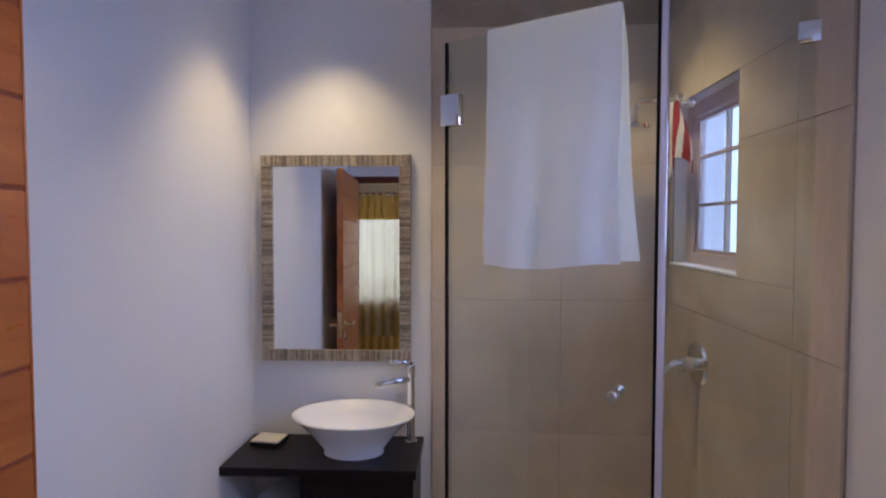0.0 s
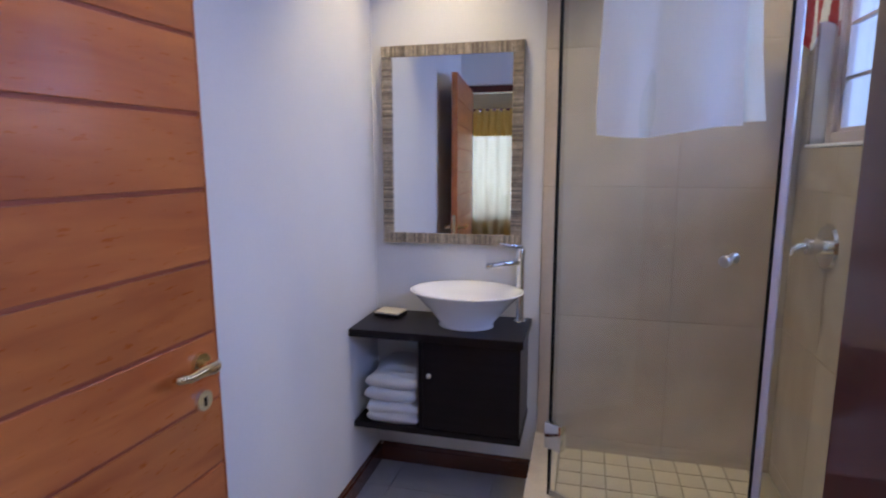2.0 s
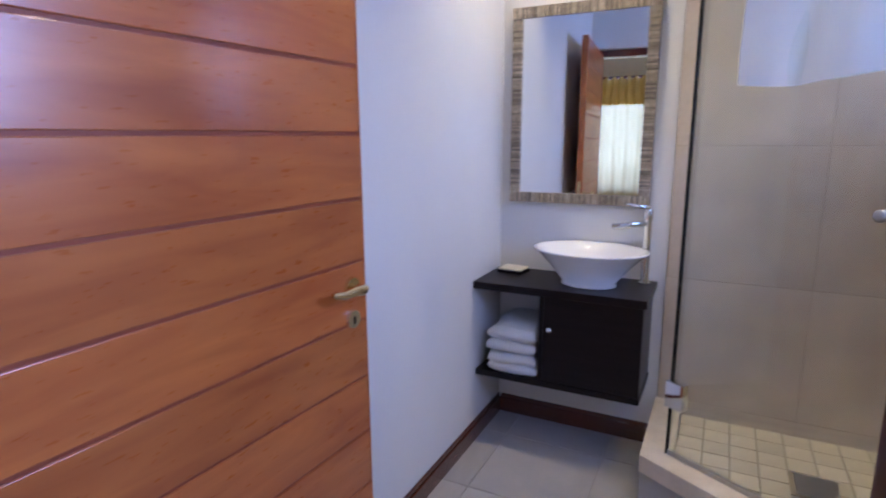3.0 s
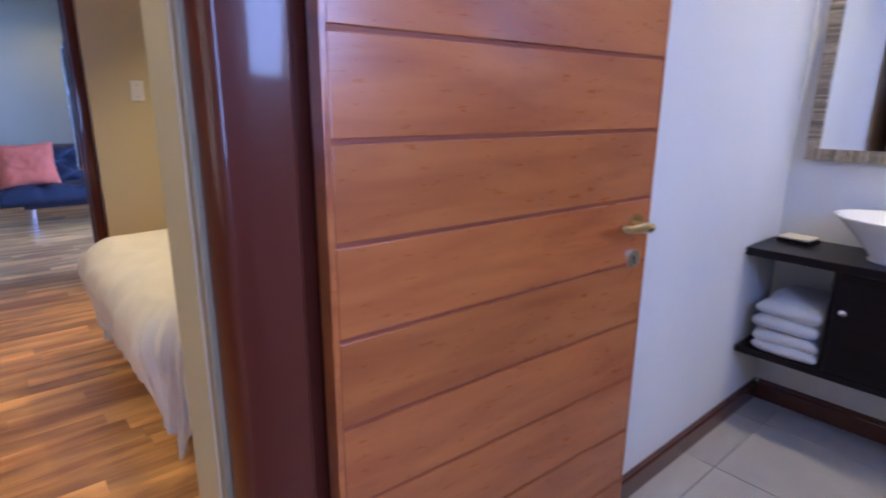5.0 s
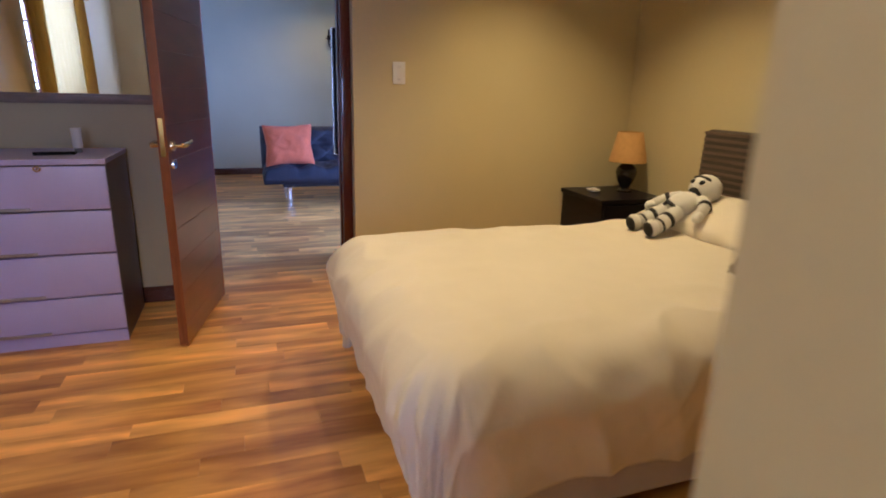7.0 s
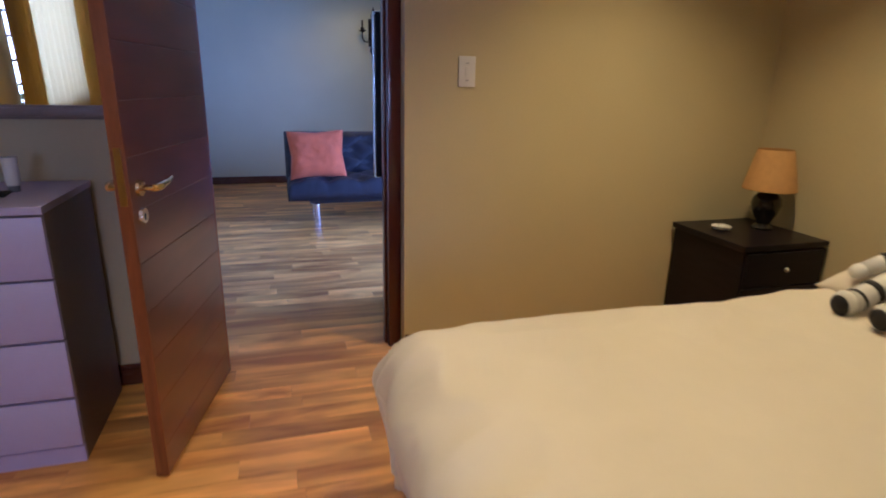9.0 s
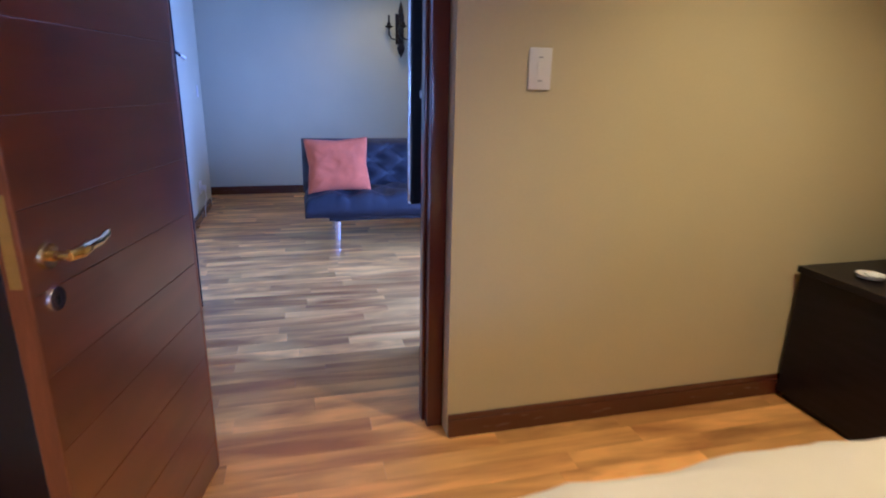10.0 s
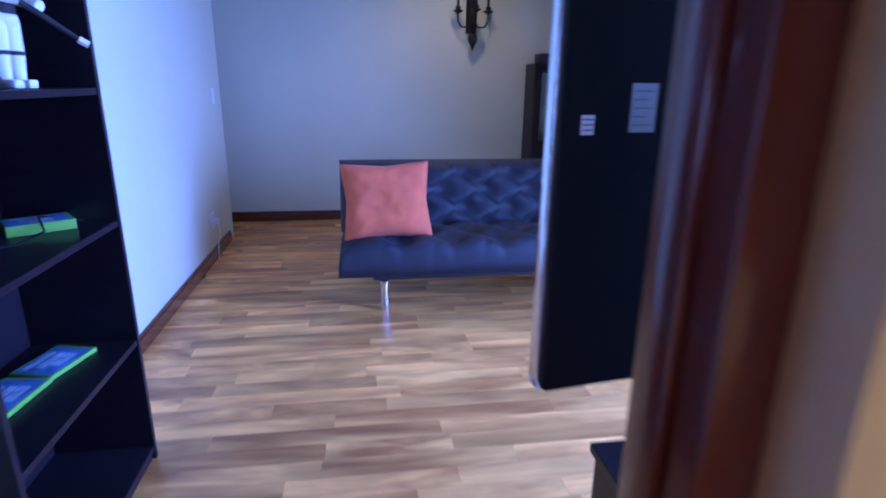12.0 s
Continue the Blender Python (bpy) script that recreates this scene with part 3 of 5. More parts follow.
# beads between the plaster and the frame
single("trim", box(B(), -0.7195, -0.696, YF - 0.002, YF + 0.020, 0, DH1, 0.004), mat("olive_painted_bead", (0.30, 0.24, 0.14), 0.5, vary=0.1), "olive painted bead beside the door frame", "trim", kind="structure")
single("trim", box(B(), -0.727, -0.7197, YF - 0.004, YF + 0.012, 0, DH1, 0.003), mat("cream_plaster_edge", (0.56, 0.49, 0.36), 0.7, vary=0.06), "pale rounded plaster edge beside the door frame", "trim", kind="structure")
door_frame("door_frame_2", "dark red varnished wooden frame of the living room doorway",
           [[(XW2 - 0.006, -4.272, D2B - 0.062, D2B - 0.001, 0, DH), (XW2 + 0.02, XW2 + 0.075, D2B - 0.074, D2B - 0.061, 0, DH - 0.05)],
            [(XW2 - 0.006, XW - 0.024, D2A + 0.001, D2A + 0.024, 0, DH), (XW2 + 0.03, XW - 0.055, D2A + 0.023, D2A + 0.032, 0, DH - 0.05)]],
           [(XW2 - 0.006, XW - 0.024, D2A + 0.0245, D2B - 0.0625, DH - 0.055, DH - 0.002)])

# ---- bathroom: shower ----
GZ0, GZ1 = 0.245, 2.25
G0, G1 = Vector((0.128, 2.096, 0)), Vector((1.008, 1.585, 0))
GP = G0 + (G1 - G0) * 0.66
SCREEN_ANGLE = math.degrees(math.atan2(G1.y - G0.y, G1.x - G0.x))
GLEN, DLEN = (G1 - G0).length, (GP - G0).length

kerb = thing("shower_tray", "raised cream tiled shower tray with a slanted kerb", "shower tray", kind="structure")
bm = B()
_out = [(0.045, YB - 0.001), (0.045, 2.045), (XR - 0.001, 1.485), (XR - 0.001, YB - 0.001)]
_vb, _vt = [bm.verts.new((x, y, 0.0)) for x, y in _out], [bm.verts.new((x, y, 0.17)) for x, y in _out]
bm.faces.new(_vt), bm.faces.new(list(reversed(_vb)))
for i in range(4):
    bm.faces.new((_vb[i], _vb[(i + 1) % 4], _vt[(i + 1) % 4], _vt[i]))
part("base", bm, M_BATHTILE, kerb)
bm = B()
_in = [(0.150, YB - 0.001), (0.150, 2.115), (XR - 0.001, 1.615)]
_o3 = [(0.040, YB - 0.001), (0.040, 2.040), (XR - 0.001, 1.480)]
for k in range(2):
    quad = [_o3[k], _o3[k + 1], _in[k + 1], _in[k]]
    lo, hi = [bm.verts.new((x, y, 0.168)) for x, y in quad], [bm.verts.new((x, y, 0.235)) for x, y in quad]
    bm.faces.new(hi), bm.faces.new(list(reversed(lo)))
    for i in range(4):
        bm.faces.new((lo[i], lo[(i + 1) % 4], hi[(i + 1) % 4], hi[i]))
part("kerb", bm, M_MOSAIC, kerb, "cream tiled kerb top")
part("drain", box(B(), 0.55, 0.68, 2.12, 2.25, 0.1815, 0.186, 0.001), M_STEEL, kerb, "square steel floor drain")

screen = thing("shower_screen", "frameless clear glass shower screen with chrome fittings", "shower screen", m=pose(G0.x, G0.y, 0, 0, 0, SCREEN_ANGLE))
for _n, _a, _b, _z0 in (("glass_door", 0.006, DLEN - 0.004, GZ0 + 0.008), ("glass_panel", DLEN + 0.012, GLEN - 0.004, 0.2355)):
    g = part(_n, box(B(), _a, _b, -0.004, 0.004, _z0, GZ1, 0.001), M_GLASS, screen, "clear glass")
    g.visible_shadow = False
g = part("side_panel", box(B(), -0.004, 0.004, -0.002, (YB - G0.y) - 0.008, 0.2355, GZ1, 0.001), M_GLASS, screen, "narrow clear glass")
g.visible_shadow = False
g.matrix_parent_inverse = Matrix.Identity(4)
g.matrix_basis = pose(0, 0, 0, 0, 0, -SCREEN_ANGLE)
part("seal", box(B(), -0.003, 0.005, -0.0055, 0.0055, 0.2355, GZ1), M_TVBACK, screen, "dark rubber seal")
part("bottom_seal", box(B(), 0.006, DLEN - 0.004, -0.005, 0.005, 0.2355, GZ0 + 0.010), M_STEEL, screen)
bm = B()
box(bm, DLEN - 0.004, DLEN + 0.014, -0.011, 0.011, 0.2355, GZ1, 0.004)
part("closing_strip", bm, mat("pale_seal_plastic", (0.66, 0.64, 0.74), 0.25, 0.2, vary=0.05), screen, "pale lavender magnetic closing strip", True)
part("closing_seal", box(B(), DLEN - 0.013, DLEN - 0.0045, -0.0065, 0.0065, 0.25, GZ1), M_TVBACK, screen)
for _z in (2.03, 0.475):
    bm = B()
    box(bm, -0.012, 0.058, -0.020, 0.020, _z - 0.050, _z + 0.050, 0.003)
    part("hinge", bm, M_CHROME, screen, "square chrome hinge", True)
for _z in (2.10, 0.5):
    part("wall_clip", box(B(), GLEN - 0.050, GLEN - 0.001, -0.012, 0.012, _z - 0.024, _z + 0.024, 0.002), M_CHROME, screen, "chrome wall clip", True)
bm = B()
cyl(bm, (DLEN - 0.11, -0.004, 1.19), (DLEN - 0.11, -0.022, 1.19), 0.008, 0.008, 16)
cyl(bm, (DLEN - 0.11, -0.020, 1.19), (DLEN - 0.11, -0.040, 1.19), 0.015, 0.017, 20)
cyl(bm, (DLEN - 0.11, 0.004, 1.19), (DLEN - 0.11, 0.034, 1.19), 0.009, 0.016, 16)
ball(bm, (DLEN - 0.11, -0.040, 1.19), (0.0165, 0.009, 0.0165), n=20)
part("knob", bm, M_STEEL, screen, "round chrome knob", True)


# towel folded over the top of the shower door
def towel_fn(front):
    def fn(u, v):
        a = 0.155 + 0.405 * u
        d = v * 0.722 if front else v * 0.712
        out = (-1 if front else 1) * (0.010 + 0.012 * min(1, v * 6) + 0.016 * math.sin(u * 10 + v * 1.2) * (0.35 + 0.65 * v) + 0.006 * math.sin(u * 23 + v * 3) * (0.3 + 0.7 * v) + 0.010 * noise.noise((u * 3, v * 4, 2.0 if front else 5.0)) * min(1, v * 4))
        if v < 0.02:
            out *= 0.5
        sh = (0.012 if front else 0.06) * v + 0.006 * math.sin(v * 5 + u)
        z = GZ1 + 0.010 - d - (0.012 * math.sin(u * 5) if v > 0.5 else 0) * v
        return (a + sh, out, z)
    return fn


bm = B()
grid(bm, 34, 40, towel_fn(True))
grid(bm, 34, 40, towel_fn(False))
bmesh.ops.remove_doubles(bm, verts=bm.verts, dist=0.0001)
grid(bm, 34, 4, lambda u, v: (0.155 + 0.405 * u, -0.0048 + 0.0096 * v, GZ1 + 0.010 + 0.004 * math.sin(v * math.pi)))
tw = single("towel", bm, M_TOWEL, "white terry bath towel hung over the shower door", "towel", smooth="all")
tw.matrix_world = pose(G0.x, G0.y, 0, 0, 0, SCREEN_ANGLE)

# shower fittings
mixer = thing("shower_mixer", "round chrome shower mixer on the tiled wall", "shower mixer", at=(XR - 0.012, 2.216, 1.178))
part("plate", cyl(B(), (0, 0, 0), (-0.010, 0, 0), 0.078, 0.072, 36), M_CHROME, mixer, smooth=True)
part("body", cyl(B(), (-0.009, 0, 0), (-0.058, 0, 0), 0.026, 0.024, 24), M_CHROME, mixer, smooth=True)
part("collar", cyl(B(), (-0.050, 0, 0), (-0.066, 0, 0), 0.030, 0.028, 24), M_CHROME, mixer, smooth=True)
part("lever", tube(B(), [(-0.064, 0, 0), (-0.085, 0, -0.002), (-0.100, 0, -0.012), (-0.106, 0, -0.034)], [0.016, 0.015, 0.011, 0.008], 12), M_CHROME, mixer, smooth=True)
sh = thing("overhead_shower", "chrome overhead shower on a wall arm", "shower", at=(XR - 0.012, 2.42, 2.13))
part("flange", cyl(B(), (0, 0, 0), (-0.008, 0, 0), 0.03, 0.028, 24), M_CHROME, sh, smooth=True)
part("arm", tube(B(), [(-0.005, 0, 0), (-0.10, -0.01, 0.0), (-0.155, -0.015, -0.006), (-0.172, -0.016, -0.03), (-0.175, -0.016, -0.07)], 0.010, 12), M_CHROME, sh, smooth=True)
part("rose", lathe(B(), [(0.012, 0.0), (0.016, -0.02), (0.055, -0.034), (0.058, -0.048), (0.052, -0.052)], (-0.175, -0.016, -0.062), 28), M_CHROME, sh, smooth=True)
hook = thing("robe_hook", "chrome hook on the shower wall", "hook", at=(XR - 0.012, 2.30, 2.10))
part("plate", cyl(B(), (0, 0, 0), (-0.007, 0, 0), 0.022, 0.022, 20), M_CHROME, hook, smooth=True)
part("prong", tube(B(), [(-0.004, 0, 0), (-0.04, 0, -0.004), (-0.055, 0, 0.008), (-0.058, 0, 0.022)], 0.006, 10), M_CHROME, hook, smooth=True)


def cloth_fn(u, v):
    w = 0.03 + 0.13 * min(1.0, v * 1.6)
    return (-0.030 + 0.012 * math.sin(u * 11) * v - 0.02 * (1 - v), (u - 0.5) * 2 * w + 0.03 * v, -0.27 * v * (1 - 0.25 * abs(math.sin(u * 4))))


bm = B()
grid(bm, 48, 48, cloth_fn)
for f in bm.faces:
    c = f.calc_center_median()
    f.material_index = 1 if math.sin((c.y * 1.0 + c.z * 0.35) * 62 + 0.8) > 0.35 else 0
rc = single("face_cloth", bm, [M_REDTOWEL, M_TERRY], "red and white striped cloth on a hook", "cloth", smooth="all", at=(XR - 0.02, 2.33, 2.105))
thick(rc, 0.004)

# bathroom window with glazing bars
M_WINFRAME = mat("mauve_grey_window_paint", (0.48, 0.41, 0.40), 0.45, vary=0.12, scale=6, bump=0.05)
win = thing("window_1", "small mauve-framed window with thin glazing bars above the shower", "window", kind="structure")
XG = 1.085
for b in ((W1A, W1A + 0.05, W1Z0, W1Z1), (W1B - 0.05, W1B, W1Z0, W1Z1), (W1A + 0.05, W1B - 0.05, W1Z0, W1Z0 + 0.045), (W1A + 0.05, W1B - 0.05, W1Z1 - 0.055, W1Z1)):
    part("window_frame", box(B(), XG - 0.03, XG + 0.02, *b, 0.004), M_WINFRAME, win, "mauve-grey painted frame")
bm = B()
SY0, SY1, SZ0, SZ1 = W1A + 0.05, W1B - 0.05, W1Z0 + 0.045, W1Z1 - 0.055
for b in ((SY0, SY0 + 0.022, SZ0, SZ1), (SY1 - 0.022, SY1, SZ0, SZ1), (SY0 + 0.022, SY1 - 0.022, SZ0, SZ0 + 0.014), (SY0 + 0.022, SY1 - 0.022, SZ1 - 0.014, SZ1)):
    box(bm, XG - 0.012, XG + 0.012, *b, 0.002)
part("sash", bm, M_WINFRAME, win)
for z in (1.735, 1.915):
    part("glazing_bar", box(B(), XG - 0.009, XG + 0.009, SY0 + 0.022, SY1 - 0.022, z - 0.006, z + 0.006, 0.002), M_WINFRAME, win)
part("glazing_bar", box(B(), XG - 0.0095, XG + 0.0095, 2.206, 2.218, SZ0 + 0.014, SZ1 - 0.014, 0.002), M_WINFRAME, win)
g = part("pane", box(B(), XG - 0.002, XG + 0.002, SY0 + 0.01, SY1 - 0.01, SZ0 + 0.006, SZ1 - 0.006), M_PANE, win)
g.visible_shadow = False
part("window_sill", box(B(), XR - 0.014, XG - 0.031, W1A - 0.01, W1B + 0.01, W1Z0 - 0.008, W1Z0 + 0.004, 0.003), M_WHITE, win, "pale sill")

w5 = thing("window_5", "small mauve-framed bathroom window facing the door", "window", kind="structure")
for b in ((W5A, W5A + 0.03, W5Z0, W5Z1), (W5B - 0.03, W5B, W5Z0, W5Z1), (W5A + 0.03, W5B - 0.03, W5Z0, W5Z0 + 0.03), (W5A + 0.03, W5B - 0.03, W5Z1 - 0.03, W5Z1)):
    part("window_frame", box(B(), XG - 0.03, XG + 0.02, *b, 0.004), M_WINFRAME, w5)
g = part("pane", box(B(), XG - 0.002, XG + 0.002, W5A + 0.02, W5B - 0.02, W5Z0 + 0.02, W5Z1 - 0.02), M_PANE, w5)
g.visible_shadow = False

# ---- bathroom: vanity ----
VY0, VX0, VX1 = 2.228, XL + 0.003, 0.012
vanity = thing("vanity_unit", "dark espresso wall-hung vanity with open shelf and door", "vanity", at=(VX0, VY0, 0))
VW, VD = VX1 - VX0, YB - VY0 - 0.002
part("countertop", box(B(), 0, VW, 0, VD, 0.735, 0.768, 0.003), M_ESPRESSO, vanity)
part("bottom_shelf", box(B(), 0.0, VW - 0.01, 0.03, VD, 0.318, 0.345, 0.003), M_ESPRESSO, vanity)
part("divider", box(B(), 0.292, 0.310, 0.035, VD, 0.345, 0.735, 0.001), M_ESPRESSO, vanity)
part("end_panel", box(B(), VW - 0.032, VW - 0.014, 0.052, VD, 0.345, 0.735, 0.001), M_ESPRESSO, vanity)
vd = part("cabinet_door", box(B(), 0.312, VW - 0.014, 0.030, 0.050, 0.349, 0.731, 0.002), M_ESPRESSO, vanity)
bm = B()
cyl(bm, (0.345, 0.031, 0.590), (0.345, 0.018, 0.590), 0.005, 0.005, 12)
ball(bm, (0.345, 0.012, 0.590), (0.013, 0.010, 0.013), n=16)
part("knob", bm, M_CHROME, vd, "round chrome knob", True)

basin = thing("basin", "white oval conical ceramic vessel basin on the vanity top", "basin", at=(-0.248, 2.388, 0.7685))
R = 0.241
bm = lathe(B(), [(0.112, 0.0), (0.118, 0.003), (0.118, 0.010), (0.112, 0.016), (0.165, 0.080), (R - 0.016, 0.142), (R - 0.002, 0.150), (R, 0.1535), (R - 0.002, 0.157), (R - 0.009, 0.156), (0.190, 0.112), (0.130, 0.050), (0.06, 0.030), (0.0205, 0.026)], n=72)
for v in bm.verts:
    v.co.y *= 0.735
part("bowl", bm, M_CERAMIC, basin, smooth="all")
part("drain_cap", lathe(B(), [(0.0215, 0.024), (0.022, 0.029), (0.012, 0.032), (0.0001, 0.033)], n=24), M_CHROME, basin, "chrome drain cap", True)

tap = thing("tap", "tall chrome single-lever basin tap", "tap", at=(-0.036, 2.505, 0.7685))
part("column", lathe(B(), [(0.026, 0), (0.026, 0.006), (0.020, 0.010), (0.017, 0.03), (0.0165, 0.27), (0.0185, 0.275), (0.0185, 0.315), (0.014, 0.322)], n=28), M_CHROME, tap, smooth=True)
bm = B()
box(bm, 0.0, 0.150, -0.015, 0.015, -0.011, 0.011, 0.007)
bmesh.ops.transform(bm, matrix=pose(0, 0, 0.262, 0, 6, 200), verts=bm.verts)
part("spout", bm, M_CHROME, tap, smooth=True)
bm = B()
box(bm, -0.01, 0.095, -0.013, 0.013, -0.007, 0.007, 0.005)
bmesh.ops.transform(bm, matrix=pose(0, 0, 0.330, 0, -6, 196), verts=bm.verts)
part("lever", bm, M_CHROME, tap, smooth=True)

dish = thing("soap_dish", "small square cream soap dish on the vanity", "soap dish", m=pose(-0.615, 2.47, 0.7685, 0, 0, -8))
part("tray", box(B(), -0.062, 0.062, -0.05, 0.05, 0, 0.014, 0.005), M_ESPRESSO, dish, "dark tray")
part("dish", box(B(), -0.06, 0.06, -0.048, 0.048, 0.0145, 0.024, 0.006), M_SOAP, dish, smooth=True)


def folded_towel(x, y, z, w, d, h, seed):
    rnd = random.Random(seed)
    bm = B()
    layers = 2
    for k in range(layers):
        def fn(u, v, k=k):
            a = v * 2 * math.pi
            e = 0.5
            cx = math.copysign(abs(math.cos(a)) ** e, math.cos(a)) * w / 2
            cz = math.copysign(abs(math.sin(a)) ** 0.8, math.sin(a)) * h / layers / 2 * (1.05 + 0.12 * math.sin(u * 7 + k + seed))
            return (cx + 0.006 * math.sin(u * 9 + seed + k), (u - 0.5) * d, h / layers * (k + 0.5) + cz + 0.004 * math.sin(u * 5 + seed))
        grid(bm, 14, 24, fn)
    bmesh.ops.remove_doubles(bm, verts=bm.verts, dist=0.0005)
    bmesh.ops.holes_fill(bm, edges=bm.edges, sides=60)
    for v in bm.verts:
        c = v.co.copy()
        lean = 0.10 * (seed - 2) * (c.z / h) ** 2 * 0.1
        v.co.x += 0.014 * noise.noise((c.y * 7, c.z * 14, seed)) + lean
        v.co.z = max(0.0, c.z + (0.013 * noise.noise((c.x * 9, c.y * 8, seed + 4.0)) + 0.018 * (c.y / d) * (c.z / h)))
        v.co.y += 0.010 * noise.noise((c.x * 9, c.z * 20, seed + 9.0))
    ob = single("folded_towel", bm, M_TERRY, "white folded hand towel stacked on the vanity shelf", "towel", "towels on the vanity shelf", smooth="all", at=(x, y, z))
    return ob


folded_towel(-0.545, 2.40, 0.348, 0.23, 0.26, 0.088, 1)
folded_towel(-0.552, 2.405, 0.442, 0.235, 0.25, 0.125, 4)

# bathroom mirror with a slatted frame
mir = thing("wall_mirror", "upright mirror in a striped slatted frame above the basin", "mirror", m=pose(-0.351, YB - 0.022, 0, -0.5, 0, 0.9))
MX, MZ0, MZ1, MF = 0.311, 1.093, 1.948, 0.047
part("backing", box(B(), -MX, MX, -0.016, -0.002, MZ0, MZ1), M_SLATBASE, mir)
part("mirror_glass", box(B(), -MX + MF - 0.003, MX - MF + 0.003, -0.0205, -0.0165, MZ0 + MF - 0.003, MZ1 - MF + 0.003), M_MIRROR, mir, "clear mirror glass")
rnd = random.Random(3)
for _n, _h in (("frame_slats", 0), ("frame_slats", 1), ("frame_slats", 2), ("frame_slats", 3)):
    bm = B()
    a, b = ((-MX, MX) if _h < 2 else (MZ0 + MF, MZ1 - MF))
    p = a
    while p < b - 0.003:
        w = min(rnd.uniform(0.005, 0.011), b - p)
        o = rnd.uniform(-0.0015, 0.0015)
        if _h < 2:
            z = MZ0 if _h == 0 else MZ1 - MF
            box(bm, p + 0.0006, p + w, -0.030 + o, -0.016, z + 0.001, z + MF - 0.001)
        else:
            x = -MX if _h == 2 else MX - MF
            box(bm, x + 0.001, x + MF - 0.001, -0.030 + o, -0.016, p + 0.0006, p + w)
        p += w
    part(_n, bm, M_SLAT, mir, "brown and cream striped slats")

# ---- bedroom ----
bed = thing("bed", "double bed with pale base and brown padded headboard", "bed", at=(-2.52, 0.42, 0))
part("base", box(B(), -0.655, 0.655, 0.035, 2.02, 0.05, 0.30, 0.025, 0, 3), M_BEDBASE, bed, "pale cloth bed base", True)
part("mattress", box(B(), -0.65, 0.65, 0.04, 2.02, 0.302, 0.560, 0.05, 0, 4), M_DUVET, bed, smooth=True)
bm = B()
box(bm, -0.76, 0.76, 2.045, 2.13, 0.10, 1.095, 0.035, 0, 5)
for v in bm.verts:
    v.co.x *= 1.0 - 0.035 * max(0.0, (v.co.z - 0.6) / 0.5)
hb = part("headboard", bm, M_HEADB, bed, "brown striped padded headboard", True)
z = 0.60
while z < 1.07:
    part("stripe", box(B(), -0.722, 0.722, 2.0438, 2.05, z, z + 0.016, 0.001), M_HEADB2, hb)
    z += 0.036
for sx in (-0.60, 0.60):
    for y in (0.12, 1.9):
        part("leg", cyl(B(), (sx, y, 0), (sx, y, 0.05), 0.03, 0.03, 16), M_ESPRESSO, bed)

# duvet draped over the bed
IX0, IX1, IY0, IY1 = -3.095, -1.945, 0.475, 2.03
ROUND, DTOP = 0.165, 0.612


def ridge(x, y, seed):
    """A sharp-crested ripple, as cloth creases."""
    return 1 - min(1.0, 2.4 * abs(noise.noise((x, y, seed))))


def duvet_fn(u, v):
    p = IX0 - 0.51 + (IX1 - IX0 + 1.03) * u
    drop = 0.50 + 0.014 * math.sin(p * 7 + 1)
    q = IY0 - drop + (IY1 - IY0 + drop) * v
    cx, cy = min(max(p, IX0), IX1), min(max(q, IY0), IY1)
    d = math.hypot(p - cx, q - cy)
    inner = min(p - IX0, IX1 - p, q - IY0)
    slack = min(1.0, max(0.0, 1 - (inner + 0.02) / 0.36))
    puff = 0.014 * noise.noise((p * 1.6, q * 1.6, 0.3)) + 0.006 * noise.noise((p * 5, q * 5, 1.3))
    puff += 0.005 * ridge(p * 2.2 + q * 0.8, q * 1.5 - p * 0.7, 3.1)
    puff += 0.020 * slack * ridge(p * 4.0 + q * 2.2, q * 3.2 - p * 2.4, 2.2) - 0.02 * slack * slack * 0.5
    if d < 1e-6:
        return (p, q, DTOP + puff)
    dx, dy = (p - cx) / d, (q - cy) / d
    lim = ROUND * math.pi / 2
    turn = math.atan2(dy, dx)
    s = p * dy * dy - q * dx * dx * (1 if dx > 0 else -1) + 0.5 * turn
    grow = min(1.0, d / lim)
    corner = abs(dx * dy)
    crease = 0.022 * (ridge(s * 3.4 + d * 2.2, d * 1.8 - s, 6.0) - 0.5) + 0.022 * (ridge(s * 8 - d * 4, d * 3.0 + s, 8.0) - 0.4) * max(0.0, 1 - d / 0.5) + 0.030 * corner * math.sin(turn * 15)
    if d < lim:
        a = d / ROUND
        rr = ROUND + crease * grow ** 1.3
        return (cx + dx * rr * math.sin(a), cy + dy * rr * math.sin(a), DTOP + puff - ROUND * (1 - math.cos(a)))
    h = d - lim
    hem = 0.010 * noise.noise((p * 4, q * 4, 4.0))
    out = ROUND - 0.22 * min(h, 0.25) + crease * (1 + 0.8 * h) + hem
    return (cx + dx * out, cy + dy * out, max(DTOP - ROUND - h, 0.045) + puff * 0.3 + hem)


bm = B()
grid(bm, 210, 200, duvet_fn)
dv = single("duvet", bm, M_DUVET, "cream cotton duvet spread over the bed", "duvet", smooth="all")
thick(dv, 0.012, -1)


